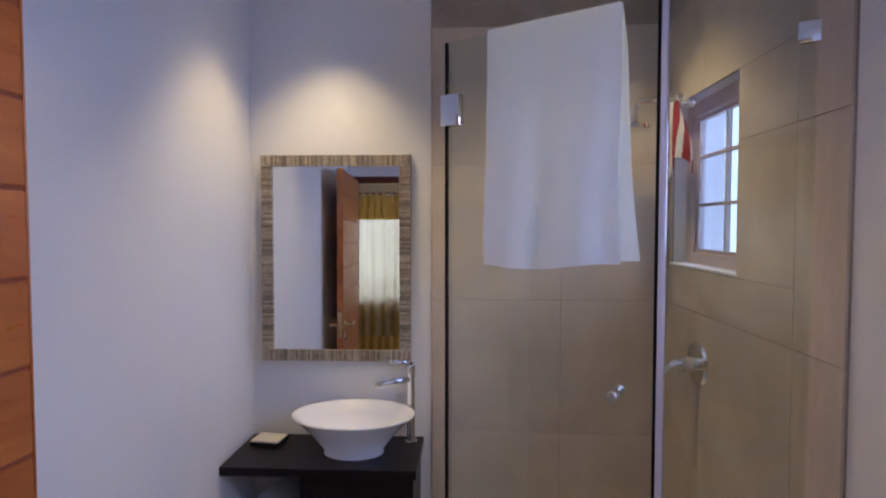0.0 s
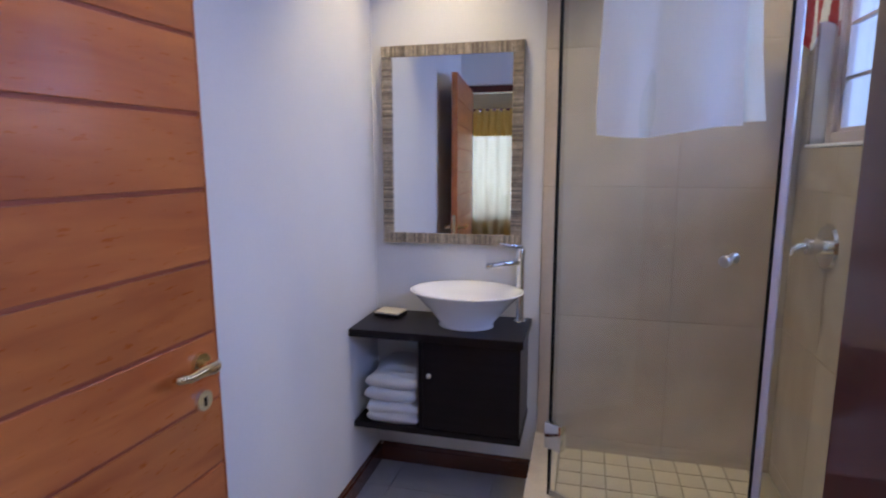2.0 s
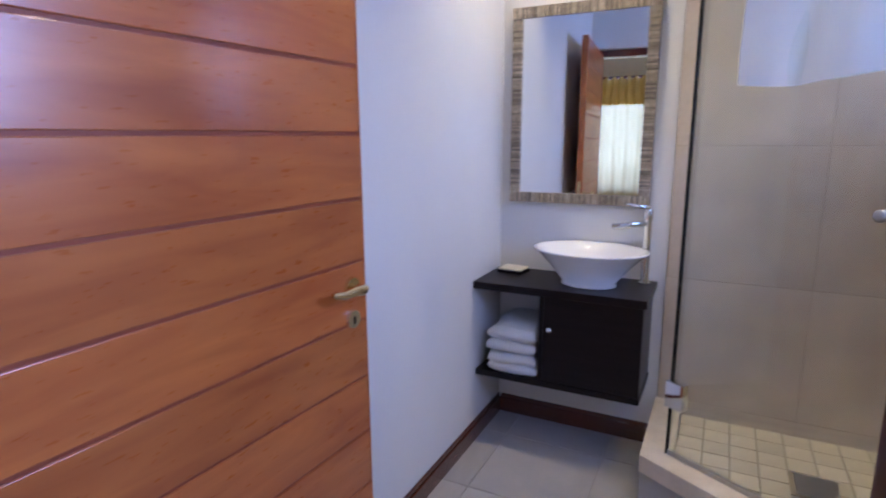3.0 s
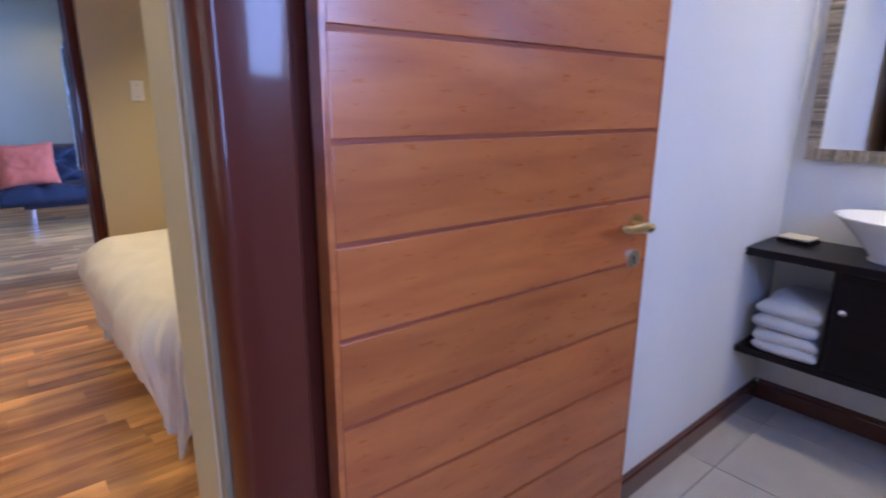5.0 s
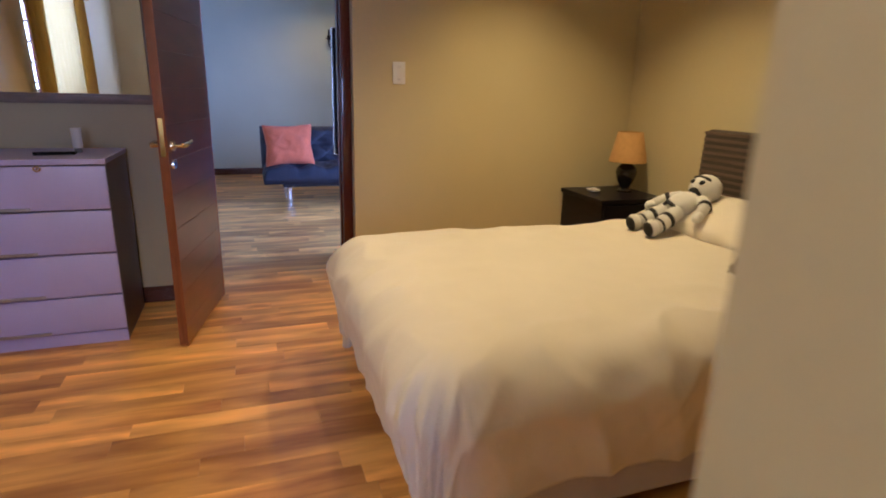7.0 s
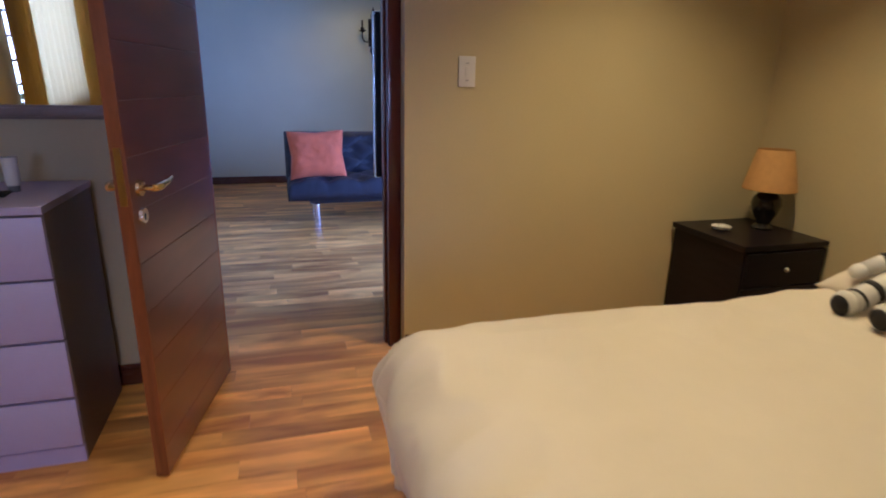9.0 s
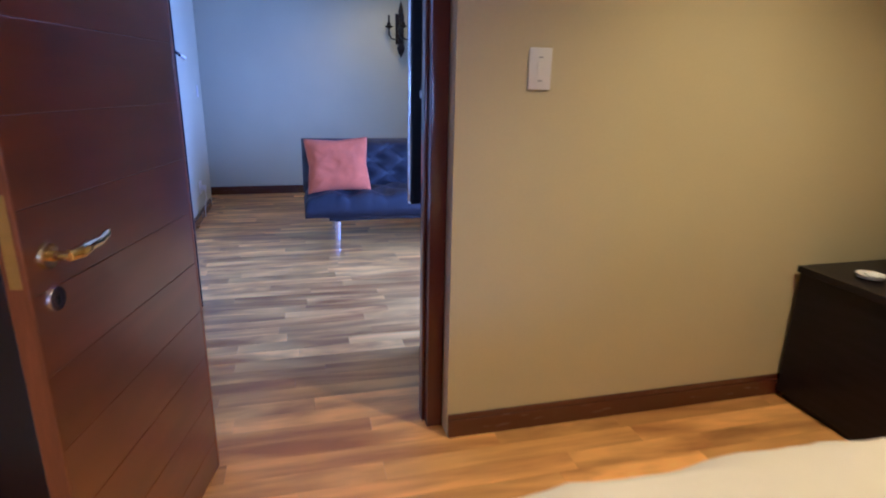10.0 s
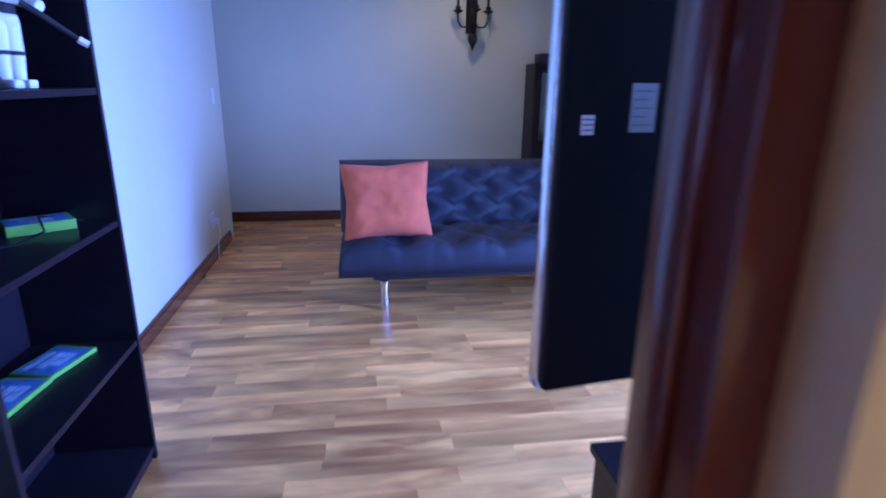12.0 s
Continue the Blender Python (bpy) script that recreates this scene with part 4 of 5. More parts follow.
def pillow(x, y, z, w, d, h, turn, tilt, label, material, name="pillow", cat="pillow", grp="pillows on the bed"):
    bm = B()

    def half(sign):
        def fn(u, v):
            a, b = u * 2 - 1, v * 2 - 1
            k = max(0.0, (1 - abs(a) ** 3.2)) ** 0.55 * max(0.0, (1 - abs(b) ** 3.2)) ** 0.55
            pinch = 1 - 0.10 * (1 - abs(a)) * abs(b) ** 3
            pinch2 = 1 - 0.10 * (1 - abs(b)) * abs(a) ** 3
            return (a * w / 2 * pinch2, b * d / 2 * pinch, sign * h / 2 * k * (1 + 0.14 * noise.noise((a * 2 + x, b * 2, sign)) + 0.10 * (ridge(a * 2.2 + b + x, b * 2.6 - a, sign + 3.0) - 0.5)) + 0.001 * sign)
        return fn
    grid(bm, 34, 34, half(1))
    grid(bm, 34, 34, half(-1))
    bmesh.ops.remove_doubles(bm, verts=bm.verts, dist=0.0023)
    ob = single(name, bm, material, label, cat, grp, smooth="all")
    ob.matrix_world = pose(x, y, z, tilt, 0, turn)
    return ob


pillow(-2.84, 2.205, 0.675, 0.70, 0.46, 0.16, 3, 14, "plump cream pillow against the headboard", M_DUVET)
pillow(-2.12, 2.195, 0.680, 0.70, 0.46, 0.19, -3, 15, "plump cream pillow against the headboard", M_DUVET)

# plush doll, white with black bands, lying on the bed
bm = B()
ball(bm, (0, 0.345, 0.095), (0.088, 0.092, 0.085), 0)
ball(bm, (0, 0.335, 0.163), (0.062, 0.014, 0.02), 1)
ball(bm, (0.03, 0.30, 0.160), (0.014, 0.022, 0.012), 1)
ball(bm, (-0.03, 0.30, 0.160), (0.014, 0.022, 0.012), 1)
ball(bm, (0, 0.27, 0.10), (0.045, 0.03, 0.04), 1)
ball(bm, (0, 0.17, 0.075), (0.080, 0.105, 0.065), 0)
tube(bm, [(-0.07, 0.085, 0.07), (0, 0.075, 0.135), (0.07, 0.085, 0.07)], 0.012, 8, 1)
for s in (-1, 1):
    tube(bm, [(s * 0.07, 0.24, 0.08), (s * 0.13, 0.20, 0.075), (s * 0.165, 0.12, 0.065)], [0.034, 0.034, 0.030], 12, 0)
    tube(bm, [(s * 0.125, 0.205, 0.076), (s * 0.140, 0.185, 0.074)], [0.037, 0.037], 12, 1)
    ball(bm, (s * 0.172, 0.10, 0.062), (0.032, 0.036, 0.030), 0)
    tube(bm, [(s * 0.04, 0.09, 0.065), (s * 0.055, 0.0, 0.06), (s * 0.065, -0.09, 0.055)], [0.045, 0.043, 0.040], 12, 0)
    tube(bm, [(s * 0.0545, 0.012, 0.060), (s * 0.057, -0.012, 0.060)], [0.047, 0.046], 12, 1)
    tube(bm, [(s * 0.0625, -0.058, 0.056), (s * 0.0635, -0.070, 0.056)], [0.044, 0.043], 12, 1)
    ball(bm, (s * 0.068, -0.115, 0.065), (0.042, 0.034, 0.050), 0)
    ball(bm, (s * 0.068, -0.140, 0.068), (0.034, 0.016, 0.042), 1)
doll = single("plush_doll", bm, [M_TOYWHITE, M_TOYBLACK], "white plush doll with black bands lying on the bed", "doll", smooth="all")
doll.matrix_world = pose(-2.885, 1.93, 0.632, 19, 0, 4) @ Matrix.Diagonal((0.90, 0.90, 0.90, 1))

# brown furry toy, lying on its front
bm = B()
ball(bm, (0, 0.12, 0.11), (0.12, 0.17, 0.10), 0, n=24)
ball(bm, (0.0, 0.30, 0.17), (0.105, 0.10, 0.12), 0, n=24)
ball(bm, (0.0, 0.335, 0.15), (0.085, 0.075, 0.08), 1, n=20)
for s in (-1, 1):
    tube(bm, [(s * 0.08, 0.22, 0.12), (s * 0.17, 0.16, 0.08), (s * 0.20, 0.06, 0.06)], [0.055, 0.052, 0.05], 16, 0)
    tube(bm, [(s * 0.06, 0.02, 0.09), (s * 0.09, -0.10, 0.075), (s * 0.10, -0.18, 0.07)], [0.075, 0.07, 0.065], 16, 0)
    ball(bm, (s * 0.105, -0.20, 0.075), (0.068, 0.085, 0.068), 1, n=20)
bmesh.ops.subdivide_edges(bm, edges=bm.edges, cuts=1, use_grid_fill=True)
for v in bm.verts:
    n1 = noise.noise(v.co * 28) * 0.010 + noise.noise(v.co * 70) * 0.008
    v.co += v.normal * n1
# tufts of fur standing out of the pile
rnd = random.Random(12)
bm.verts.ensure_lookup_table()
for v in rnd.sample(list(bm.verts), 2600):
    mi = v.link_faces[0].material_index
    way = (v.normal + Vector((rnd.uniform(-0.7, 0.7), rnd.uniform(-0.9, 0.2), rnd.uniform(-0.8, 0.1)))).normalized()
    side = way.orthogonal().normalized() * 0.0032
    tri = [bm.verts.new(v.co + side), bm.verts.new(v.co - side * 0.5 + way.cross(side)), bm.verts.new(v.co - side * 0.5 - way.cross(side)), bm.verts.new(v.co + way * rnd.uniform(0.014, 0.028))]
    for i, k in ((0, 1), (1, 2), (2, 0)):
        bm.faces.new((tri[i], tri[k], tri[3])).material_index = mi
for k in range(9):
    t = k / 8
    ball(bm, (-0.120 * math.cos(math.pi * t), 0.205 - 0.05 * t, 0.115 + 0.106 * math.sin(math.pi * t)), (0.011, 0.011, 0.011), 2, n=8)
toy = single("furry_toy", bm, [M_FUR, M_FURDARK, M_TOYWHITE], "rust-brown furry toy with dark paws on the bed", "toy", smooth="all")
toy.matrix_world = pose(-2.15, 1.945, 0.630, 20, 0, 6) @ Matrix.Diagonal((0.76, 0.76, 0.76, 1))

# nightstand with lamp
ns = thing("nightstand", "black-brown wooden nightstand beside the bed", "nightstand", at=(-4.175, 2.135, 0))
part("body", box(B(), 0.0, 0.49, 0.012, 0.50, 0.03, 0.582, 0.003), M_BLACKWOOD, ns)
part("top", box(B(), -0.005, 0.505, -0.004, 0.505, 0.583, 0.612, 0.003), M_BLACKWOOD, ns)
part("plinth", box(B(), 0.02, 0.47, 0.03, 0.49, 0.0, 0.03), M_BLACKWOOD, ns)
for k in range(3):
    dr = part("drawer", box(B(), 0.491, 0.507, 0.02, 0.492, 0.045 + 0.178 * k, 0.045 + 0.178 * k + 0.172, 0.002), M_BLACKWOOD, ns)
    part("knob", ball(B(), (0.516, 0.256, 0.13 + 0.178 * k), (0.011, 0.012, 0.012)), M_STEEL, dr, smooth=True)
lampo = thing("table_lamp", "black ceramic table lamp with ochre shade on the nightstand", "lamp", m=Matrix.Translation((-3.95, 2.505, 0.6125)) @ Matrix.Diagonal((0.97, 0.97, 1.07, 1)))
part("base", lathe(B(), [(0.050, 0), (0.052, 0.010), (0.043, 0.018), (0.032, 0.027), (0.038, 0.040), (0.064, 0.085), (0.074, 0.125), (0.068, 0.155), (0.042, 0.180), (0.024, 0.192), (0.020, 0.205), (0.012, 0.210)], n=36), M_DARKCERAMIC, lampo, smooth=True)
part("stem", cyl(B(), (0, 0, 0.208), (0, 0, 0.30), 0.008, 0.008, 12), M_BRASS, lampo)
part("shade", lathe(B(), [(0.130, 0.195), (0.132, 0.198), (0.087, 0.385), (0.085, 0.387), (0.083, 0.385), (0.128, 0.199)], n=48), M_LAMPSHADE, lampo, "ochre cloth shade", True)
ash = thing("trinket_dish", "small white shell-shaped dish on the nightstand", "dish", at=(-3.98, 2.27, 0.6125))
part("dish", lathe(B(), [(0.030, 0.0), (0.045, 0.006), (0.052, 0.020), (0.048, 0.020), (0.036, 0.010), (0.0001, 0.008)], n=24), M_CERAMIC, ash, smooth=True)
part("rim_bead", ball(B(), (0.01, 0.0, 0.022), (0.030, 0.022, 0.012)), M_CERAMIC, ash, smooth=True)

# light switch
sw = thing("light_switch", "white tall light switch on the khaki wall", "light switch", at=(XW, 0.918, 1.363))
part("plate", box(B(), 0.001, 0.009, -0.040, 0.040, -0.066, 0.066, 0.003), M_PLASTIC, sw, smooth=True)
part("rocker", box(B(), 0.009, 0.013, -0.011, 0.011, -0.022, 0.022, 0.002), M_PLASTIC, sw, smooth=True)
for z in (-0.038, 0.036):
    part("mark", box(B(), 0.009, 0.0096, -0.008, 0.008, z - 0.0025, z + 0.0025), M_STEEL, sw)

# chest of drawers
CX, CY0, CY1 = -3.65, -1.52, -0.635
chest = thing("chest_of_drawers", "mauve-grey lacquered chest of four drawers", "chest of drawers", at=(CX, CY0, 0))
CW, CD = CY1 - CY0, 0.50
part("carcass", box(B(), -CD, -0.022, 0.0, CW, 0.0, 0.892, 0.002), M_CHESTSIDE, chest, "dark mauve sides, coloured as unlit")
part("top", box(B(), -CD - 0.005, 0.002, -0.004, CW + 0.004, 0.893, 0.918, 0.002), M_CHEST, chest)
part("plinth", box(B(), -0.0215, -0.006, 0.0, CW, 0.0, 0.062), M_CHEST, chest)
for z0, z1 in ((0.068, 0.252), (0.257, 0.466), (0.471, 0.678), (0.683, 0.889)):
    dr = part("drawer", box(B(), -0.0215, 0.0, 0.001, CW - 0.001, z0, z1 - 0.004, 0.0015), M_CHEST, chest, smooth=True)
    part("pull", box(B(), 0.0, 0.010, CW * 0.5 - 0.12, CW * 0.5 + 0.12, z0 + 0.001, z0 + 0.014, 0.002), M_STEEL, dr, "brushed metal edge pull")
tubeo = thing("cream_tube", "white squeeze tube standing on its cap", "tube", at=(-3.93, -0.80, 0.919))
part("cap", cyl(B(), (0, 0, 0), (0, 0, 0.022), 0.017, 0.017, 18), M_INK, tubeo, "dark cap")
part("body", lathe(B(), [(0.020, 0.022), (0.022, 0.03), (0.022, 0.07), (0.024, 0.118), (0.003, 0.120)], n=20), M_PLASTIC, tubeo, smooth=True)
tr = thing("trinket_tray", "small black tray on the chest", "tray", m=pose(-3.86, -0.88, 0.919, 0, 0, 8))
part("plate", box(B(), -0.05, 0.05, -0.085, 0.085, 0.0, 0.006, 0.002), M_TVBACK, tr)
part("rim", box(B(), 0.042, 0.050, -0.085, 0.085, 0.006, 0.016, 0.002), M_TVBACK, tr)
ky = thing("key", "brass key in the top drawer lock", "key", at=(CX + 0.001, -0.90, 0.882))
part("bow", tube(B(), [(0.018, 0.014 * math.cos(a * math.pi / 6), -0.004 + 0.010 * math.sin(a * math.pi / 6)) for a in range(13)], 0.003, 8), M_BRASS, ky, smooth=True)
part("shank", cyl(B(), (0.0, 0, -0.004), (0.018, 0, -0.004), 0.003, 0.003, 8), M_BRASS, ky)

# mirror over the chest, leaning a little from the wall
m2 = thing("chest_mirror", "wide mirror in a dark taupe moulded frame", "mirror", m=pose(XW + 0.012, -1.03, 1.148, 0, 2.2, 0))
HY, HZ = 0.60, 0.86
part("mirror_glass", box(B(), 0.008, 0.012, -HY + 0.04, HY - 0.04, 0.04, HZ - 0.04), M_MIRROR, m2, "clear mirror glass")
part("backing", box(B(), -0.004, 0.0075, -HY + 0.01, HY - 0.01, 0.01, HZ - 0.01), M_SLATBASE, m2)
for b in ((-HY, HY, 0.0, 0.052), (-HY, HY, HZ - 0.052, HZ), (-HY, -HY + 0.052, 0.0525, HZ - 0.0525), (HY - 0.052, HY, 0.0525, HZ - 0.0525)):
    bm = B()
    box(bm, -0.002, 0.022, *b, 0.004)
    box(bm, 0.021, 0.030, b[0] + 0.010, b[1] - 0.010, b[2] + 0.010, b[3] - 0.010, 0.004)
    part("frame_rail", bm, M_MIR2FRAME, m2, smooth=True)

# bedroom window, rail and curtains
w2 = thing("window_2", "wooden bedroom window behind net curtains", "window", kind="structure")
YG = YS - 0.11
for b in ((W2A, W2A + 0.05, W2Z0, W2Z1), (W2B - 0.05, W2B, W2Z0, W2Z1), (W2A + 0.05, W2B - 0.05, W2Z0, W2Z0 + 0.05), (W2A + 0.05, W2B - 0.05, W2Z1 - 0.05, W2Z1)):
    part("window_frame", box(B(), b[0], b[1], YG - 0.03, YG + 0.03, b[2], b[3], 0.003), M_FRAME, w2)
for k in range(1, 6):
    x = W2A + (W2B - W2A) * k / 6
    part("glazing_bar", box(B(), x - 0.012, x + 0.012, YG - 0.014, YG + 0.014, W2Z0 + 0.05, W2Z1 - 0.05, 0.002), M_FRAME, w2)
for k in range(1, 7):
    z = W2Z0 + (W2Z1 - W2Z0) * k / 7
    part("glazing_bar", box(B(), W2A + 0.05, W2B - 0.05, YG - 0.013, YG + 0.013, z - 0.010, z + 0.010, 0.002), M_FRAME, w2)
g = part("pane", box(B(), W2A + 0.04, W2B - 0.04, YG - 0.003, YG + 0.003, W2Z0 + 0.04, W2Z1 - 0.04), M_PANE, w2)
g.visible_shadow = False
part("window_sill", box(B(), W2A - 0.03, W2B + 0.03, YS - 0.09, YS + 0.02, W2Z0 - 0.03, W2Z0 - 0.001, 0.004), M_FRAME, w2)
# added window out of view, an opening for the assumed side daylight
w4 = thing("window_4", "unseen wooden side window added to light the bedroom", "window", kind="structure")
for b in ((W4A, W4A + 0.05, W2Z0, W2Z1), (W4B - 0.05, W4B, W2Z0, W2Z1), (W4A + 0.05, W4B - 0.05, W2Z0, W2Z0 + 0.05), (W4A + 0.05, W4B - 0.05, W2Z1 - 0.05, W2Z1)):
    part("window_frame", box(B(), XE + 0.05, XE + 0.10, *b, 0.003), M_FRAME, w4)
g = part("pane", box(B(), XE + 0.073, XE + 0.077, W4A + 0.04, W4B - 0.04, W2Z0 + 0.04, W2Z1 - 0.04), M_PANE, w4)
g.visible_shadow = False
rail = thing("curtain_rail", "dark wooden curtain rail above the window", "curtain rail", at=(0, YS + 0.09, 2.10))
part("pole", cyl(B(), (W2A - 0.25, 0, 0), (W2B + 0.25, 0, 0), 0.014, 0.014, 16), M_FRAME, rail, smooth=True)
for x in (W2A - 0.26, W2B + 0.26):
    part("finial", ball(B(), (x, 0, 0), (0.028, 0.024, 0.024)), M_FRAME, rail, smooth=True)
for x in (W2A - 0.15, W2B + 0.15):
    part("bracket", box(B(), x - 0.01, x + 0.01, -0.09, 0.0, -0.012, 0.0), M_FRAME, rail)


def curtain(name, x0, x1, z0, z1, y, folds, depth, material, label, seed):
    def fn(u, v):
        w = 0.5 + 0.5 * math.sin(v * 3 + seed)
        x = x0 + (x1 - x0) * (u + 0.012 * math.sin(v * 4 + u * 9 + seed) * v)
        yy = y + depth * math.sin(u * folds * 2 * math.pi + 0.5 * math.sin(v * 3 + seed)) * (0.6 + 0.4 * v) + 0.3 * depth * noise.noise((u * 8, v * 3, seed))
        zz = z1 - (z1 - z0) * v + (0.022 * math.sin(u * folds * 2 * math.pi) if v == 0 else 0)
        return (x, yy, zz)
    bm = B()
    grid(bm, int(folds * 12), 26, fn)
    return single(name, bm, material, label, "curtain", "curtains at the bedroom window", smooth="all")


curtain("net_curtain", W2A - 0.12, W2B + 0.12, 0.30, 2.04, YS + 0.055, 13, 0.018, M_SHEER, "cream see-through net curtain lit by daylight", 0.4)
curtain("curtain", W2A - 0.22, W2A + 0.20, 0.05, 2.16, YS + 0.10, 5, 0.030, M_CURTAIN, "gold curtain drawn to the side", 1.0)
curtain("curtain", W2B - 0.20, W2B + 0.22, 0.05, 2.16, YS + 0.10, 5, 0.030, M_CURTAIN, "gold curtain drawn to the side", 2.0)
curtain("curtain_valance", W2A - 0.20, W2B + 0.20, 1.80, 2.09, YS + 0.145, 24, 0.022, M_CURTAIN, "gathered gold valance over the window", 3.0)
# no separate curtain: gold strip added for the net's foot, dark in shade
curtain("curtain", W2A + 0.10, W2B - 0.10, 0.05, 0.45, YS + 0.135, 14, 0.016, M_CURTAIN, "added gold strip standing in for the net curtain's shaded foot", 4.0)

# ---- living room ----
sofa = thing("sofa_bed", "navy tufted sofa bed with chrome legs", "sofa", at=(-7.0, 0.15, 0))
SW = 1.85


def cushion_block(nu, nv, fn, under):
    bm = B()
    grid(bm, nu, nv, fn)
    grid(bm, nu, nv, under)
    bmesh.ops.bridge_loops(bm, edges=[e for e in bm.edges if e.is_boundary])
    return bm


def tufts(u, v, nx, ny):
    """Depth of the button tufting on a diamond grid."""
    best = 9.0
    for i in range(nx):
        for j in range(ny):
            a = (i + (0.25 if j % 2 == 0 else 0.75)) / nx
            b = (j + 0.5) / ny
            d = math.hypot((u - a) * nx * 0.9, (v - b) * ny * 0.55)
            best = min(best, d)
    return math.exp(-best * best * 22)


def crease(u, v, nx, ny):
    p, q = u * nx, v * ny * 0.5
    a = abs(((p + q) % 1.0) - 0.5)
    b = abs(((p - q) % 1.0) - 0.5)
    return math.exp(-min(a, b) ** 2 * 300)


def edge_round(u, v, ru, rv):
    a = min(u, 1 - u) / ru
    b = min(v, 1 - v) / rv
    f = lambda t: 1.0 if t >= 1 else math.sqrt(max(0.0, 1 - (1 - t) ** 2))
    return f(a) * f(b)


part("seat", cushion_block(110, 44, lambda u, v: (-0.62 * v, SW * u, 0.225 + 0.205 * (0.35 + 0.65 * edge_round(u, v, 0.04, 0.12)) - 0.045 * tufts(u, v, 6, 3) - 0.010 * crease(u, v + 0.17, 6, 3)),
                           lambda u, v: (-0.62 * v, SW * u, 0.225)), M_SOFA, sofa, "navy tufted seat", "all")


def back_fn(u, v):
    h = edge_round(u, v, 0.035, 0.12)
    d = 0.17 * (0.12 + 0.88 * h) - 0.036 * tufts(u, v, 6, 4) - 0.013 * crease(u, v + 0.125, 6, 4)
    z = 0.33 + 0.475 * v
    return (-0.54 - 0.14 * v + d - 0.12, SW * u, z)


part("backrest", cushion_block(120, 60, back_fn, lambda u, v: (-0.66 - 0.14 * v, SW * u, 0.33 + 0.475 * v)), M_SOFA, sofa, "navy tufted backrest", "all")
part("frame_rail", box(B(), -0.60, -0.05, 0.20, SW - 0.20, 0.185, 0.225, 0.004), M_SOFASIDE, sofa)
for y in (0.265, SW - 0.265):
    for x in (-0.045, -0.55):
        part("leg", cyl(B(), (x, y, 0), (x, y, 0.186), 0.024, 0.026, 20), M_CHROME, sofa, "chrome leg", True)
cu = pillow(-7.26, 0.445, 0.615, 0.54, 0.47, 0.17, 0, 0, "square coral velvet cushion leaning on the sofa", M_CORAL, "cushion", "cushion", "cushions")
cu.matrix_world = pose(-7.245, 0.445, 0.628, 0, 0, 90) @ pose(0, 0, 0, 74, 0, 0) @ pose(0, 0, 0, 0, 0, 2)

# bookcase
BX0, BX1, BY0, BY1, BH = -5.775, -5.05, -0.812, -0.475, 1.85
bk = thing("bookcase", "tall black-brown open bookcase with few things", "bookcase", at=(BX0, BY0, 0))
BW, BD = BX1 - BX0, BY1 - BY0
part("side_panel", box(B(), 0, 0.02, 0, BD, 0, BH, 0.0015), M_BLACKWOOD, bk)
part("side_panel", box(B(), BW - 0.02, BW, 0, BD, 0, BH, 0.0015), M_BLACKWOOD, bk)
part("back_panel", box(B(), 0.0205, BW - 0.0205, 0, 0.006, 0.05, BH - 0.02), M_BLACKWOOD, bk)
for z in (0.052, 0.475, 0.893, 1.297, BH - 0.001):
    part("shelf", box(B(), 0.0205, BW - 0.0205, 0.0065, BD - 0.003, z - 0.02, z, 0.0015), M_BLACKWOOD, bk)
part("plinth", box(B(), 0.0205, BW - 0.0205, BD - 0.03, BD - 0.014, 0, 0.0315), M_BLACKWOOD, bk)

fig = B()
for s in (-1, 1):
    tube(fig, [(0, s * 0.030, 0.012), (0, s * 0.030, 0.10), (0, s * 0.027, 0.19)], [0.020, 0.027, 0.031], 12, 0)
    tube(fig, [(0, s * 0.030, 0.094), (0, s * 0.030, 0.106)], 0.029, 12, 1)
    box(fig, -0.020, 0.045, s * 0.030 - 0.020, s * 0.030 + 0.020, 0, 0.026, 0.006)
    ball(fig, (0, s * 0.066, 0.318), (0.025, 0.027, 0.027), 0)
tube(fig, [(0, 0.068, 0.31), (0.02, 0.082, 0.25), (0.075, 0.07, 0.235)], [0.022, 0.020, 0.018], 10, 0)
tube(fig, [(0, -0.068, 0.31), (0.03, -0.07, 0.255), (0.075, -0.02, 0.245)], [0.022, 0.020, 0.018], 10, 0)
ball(fig, (0, 0, 0.195), (0.042, 0.052, 0.030), 0)
tube(fig, [(0, 0, 0.205), (0, 0, 0.24)], [0.042, 0.044], 14, 1)
ball(fig, (0, 0, 0.285), (0.046, 0.062, 0.060), 0)
ball(fig, (0, 0, 0.385), (0.040, 0.040, 0.046), 0)
ball(fig, (0.030, 0, 0.382), (0.014, 0.028, 0.010), 1, n=10)
tube(fig, [(0.02, -0.05, 0.28), (0.09, 0.03, 0.215), (0.165, 0.085, 0.145)], [0.012, 0.010, 0.008], 8, 1)
tube(fig, [(0.165, 0.085, 0.145), (0.185, 0.10, 0.13)], [0.011, 0.011], 8, 0)
box(fig, -0.085, -0.045, -0.045, 0.045, 0.25, 0.36, 0.012)
st = single("figurine", fig, [M_TOYWHITE, M_TOYBLACK], "white plain statuette with black bands on the bookcase", "statuette", smooth=True)
st.matrix_world = pose(-5.49, -0.56, 1.2975, 0, 0, 82) @ Matrix.Diagonal((0.84, 0.84, 0.84, 1))


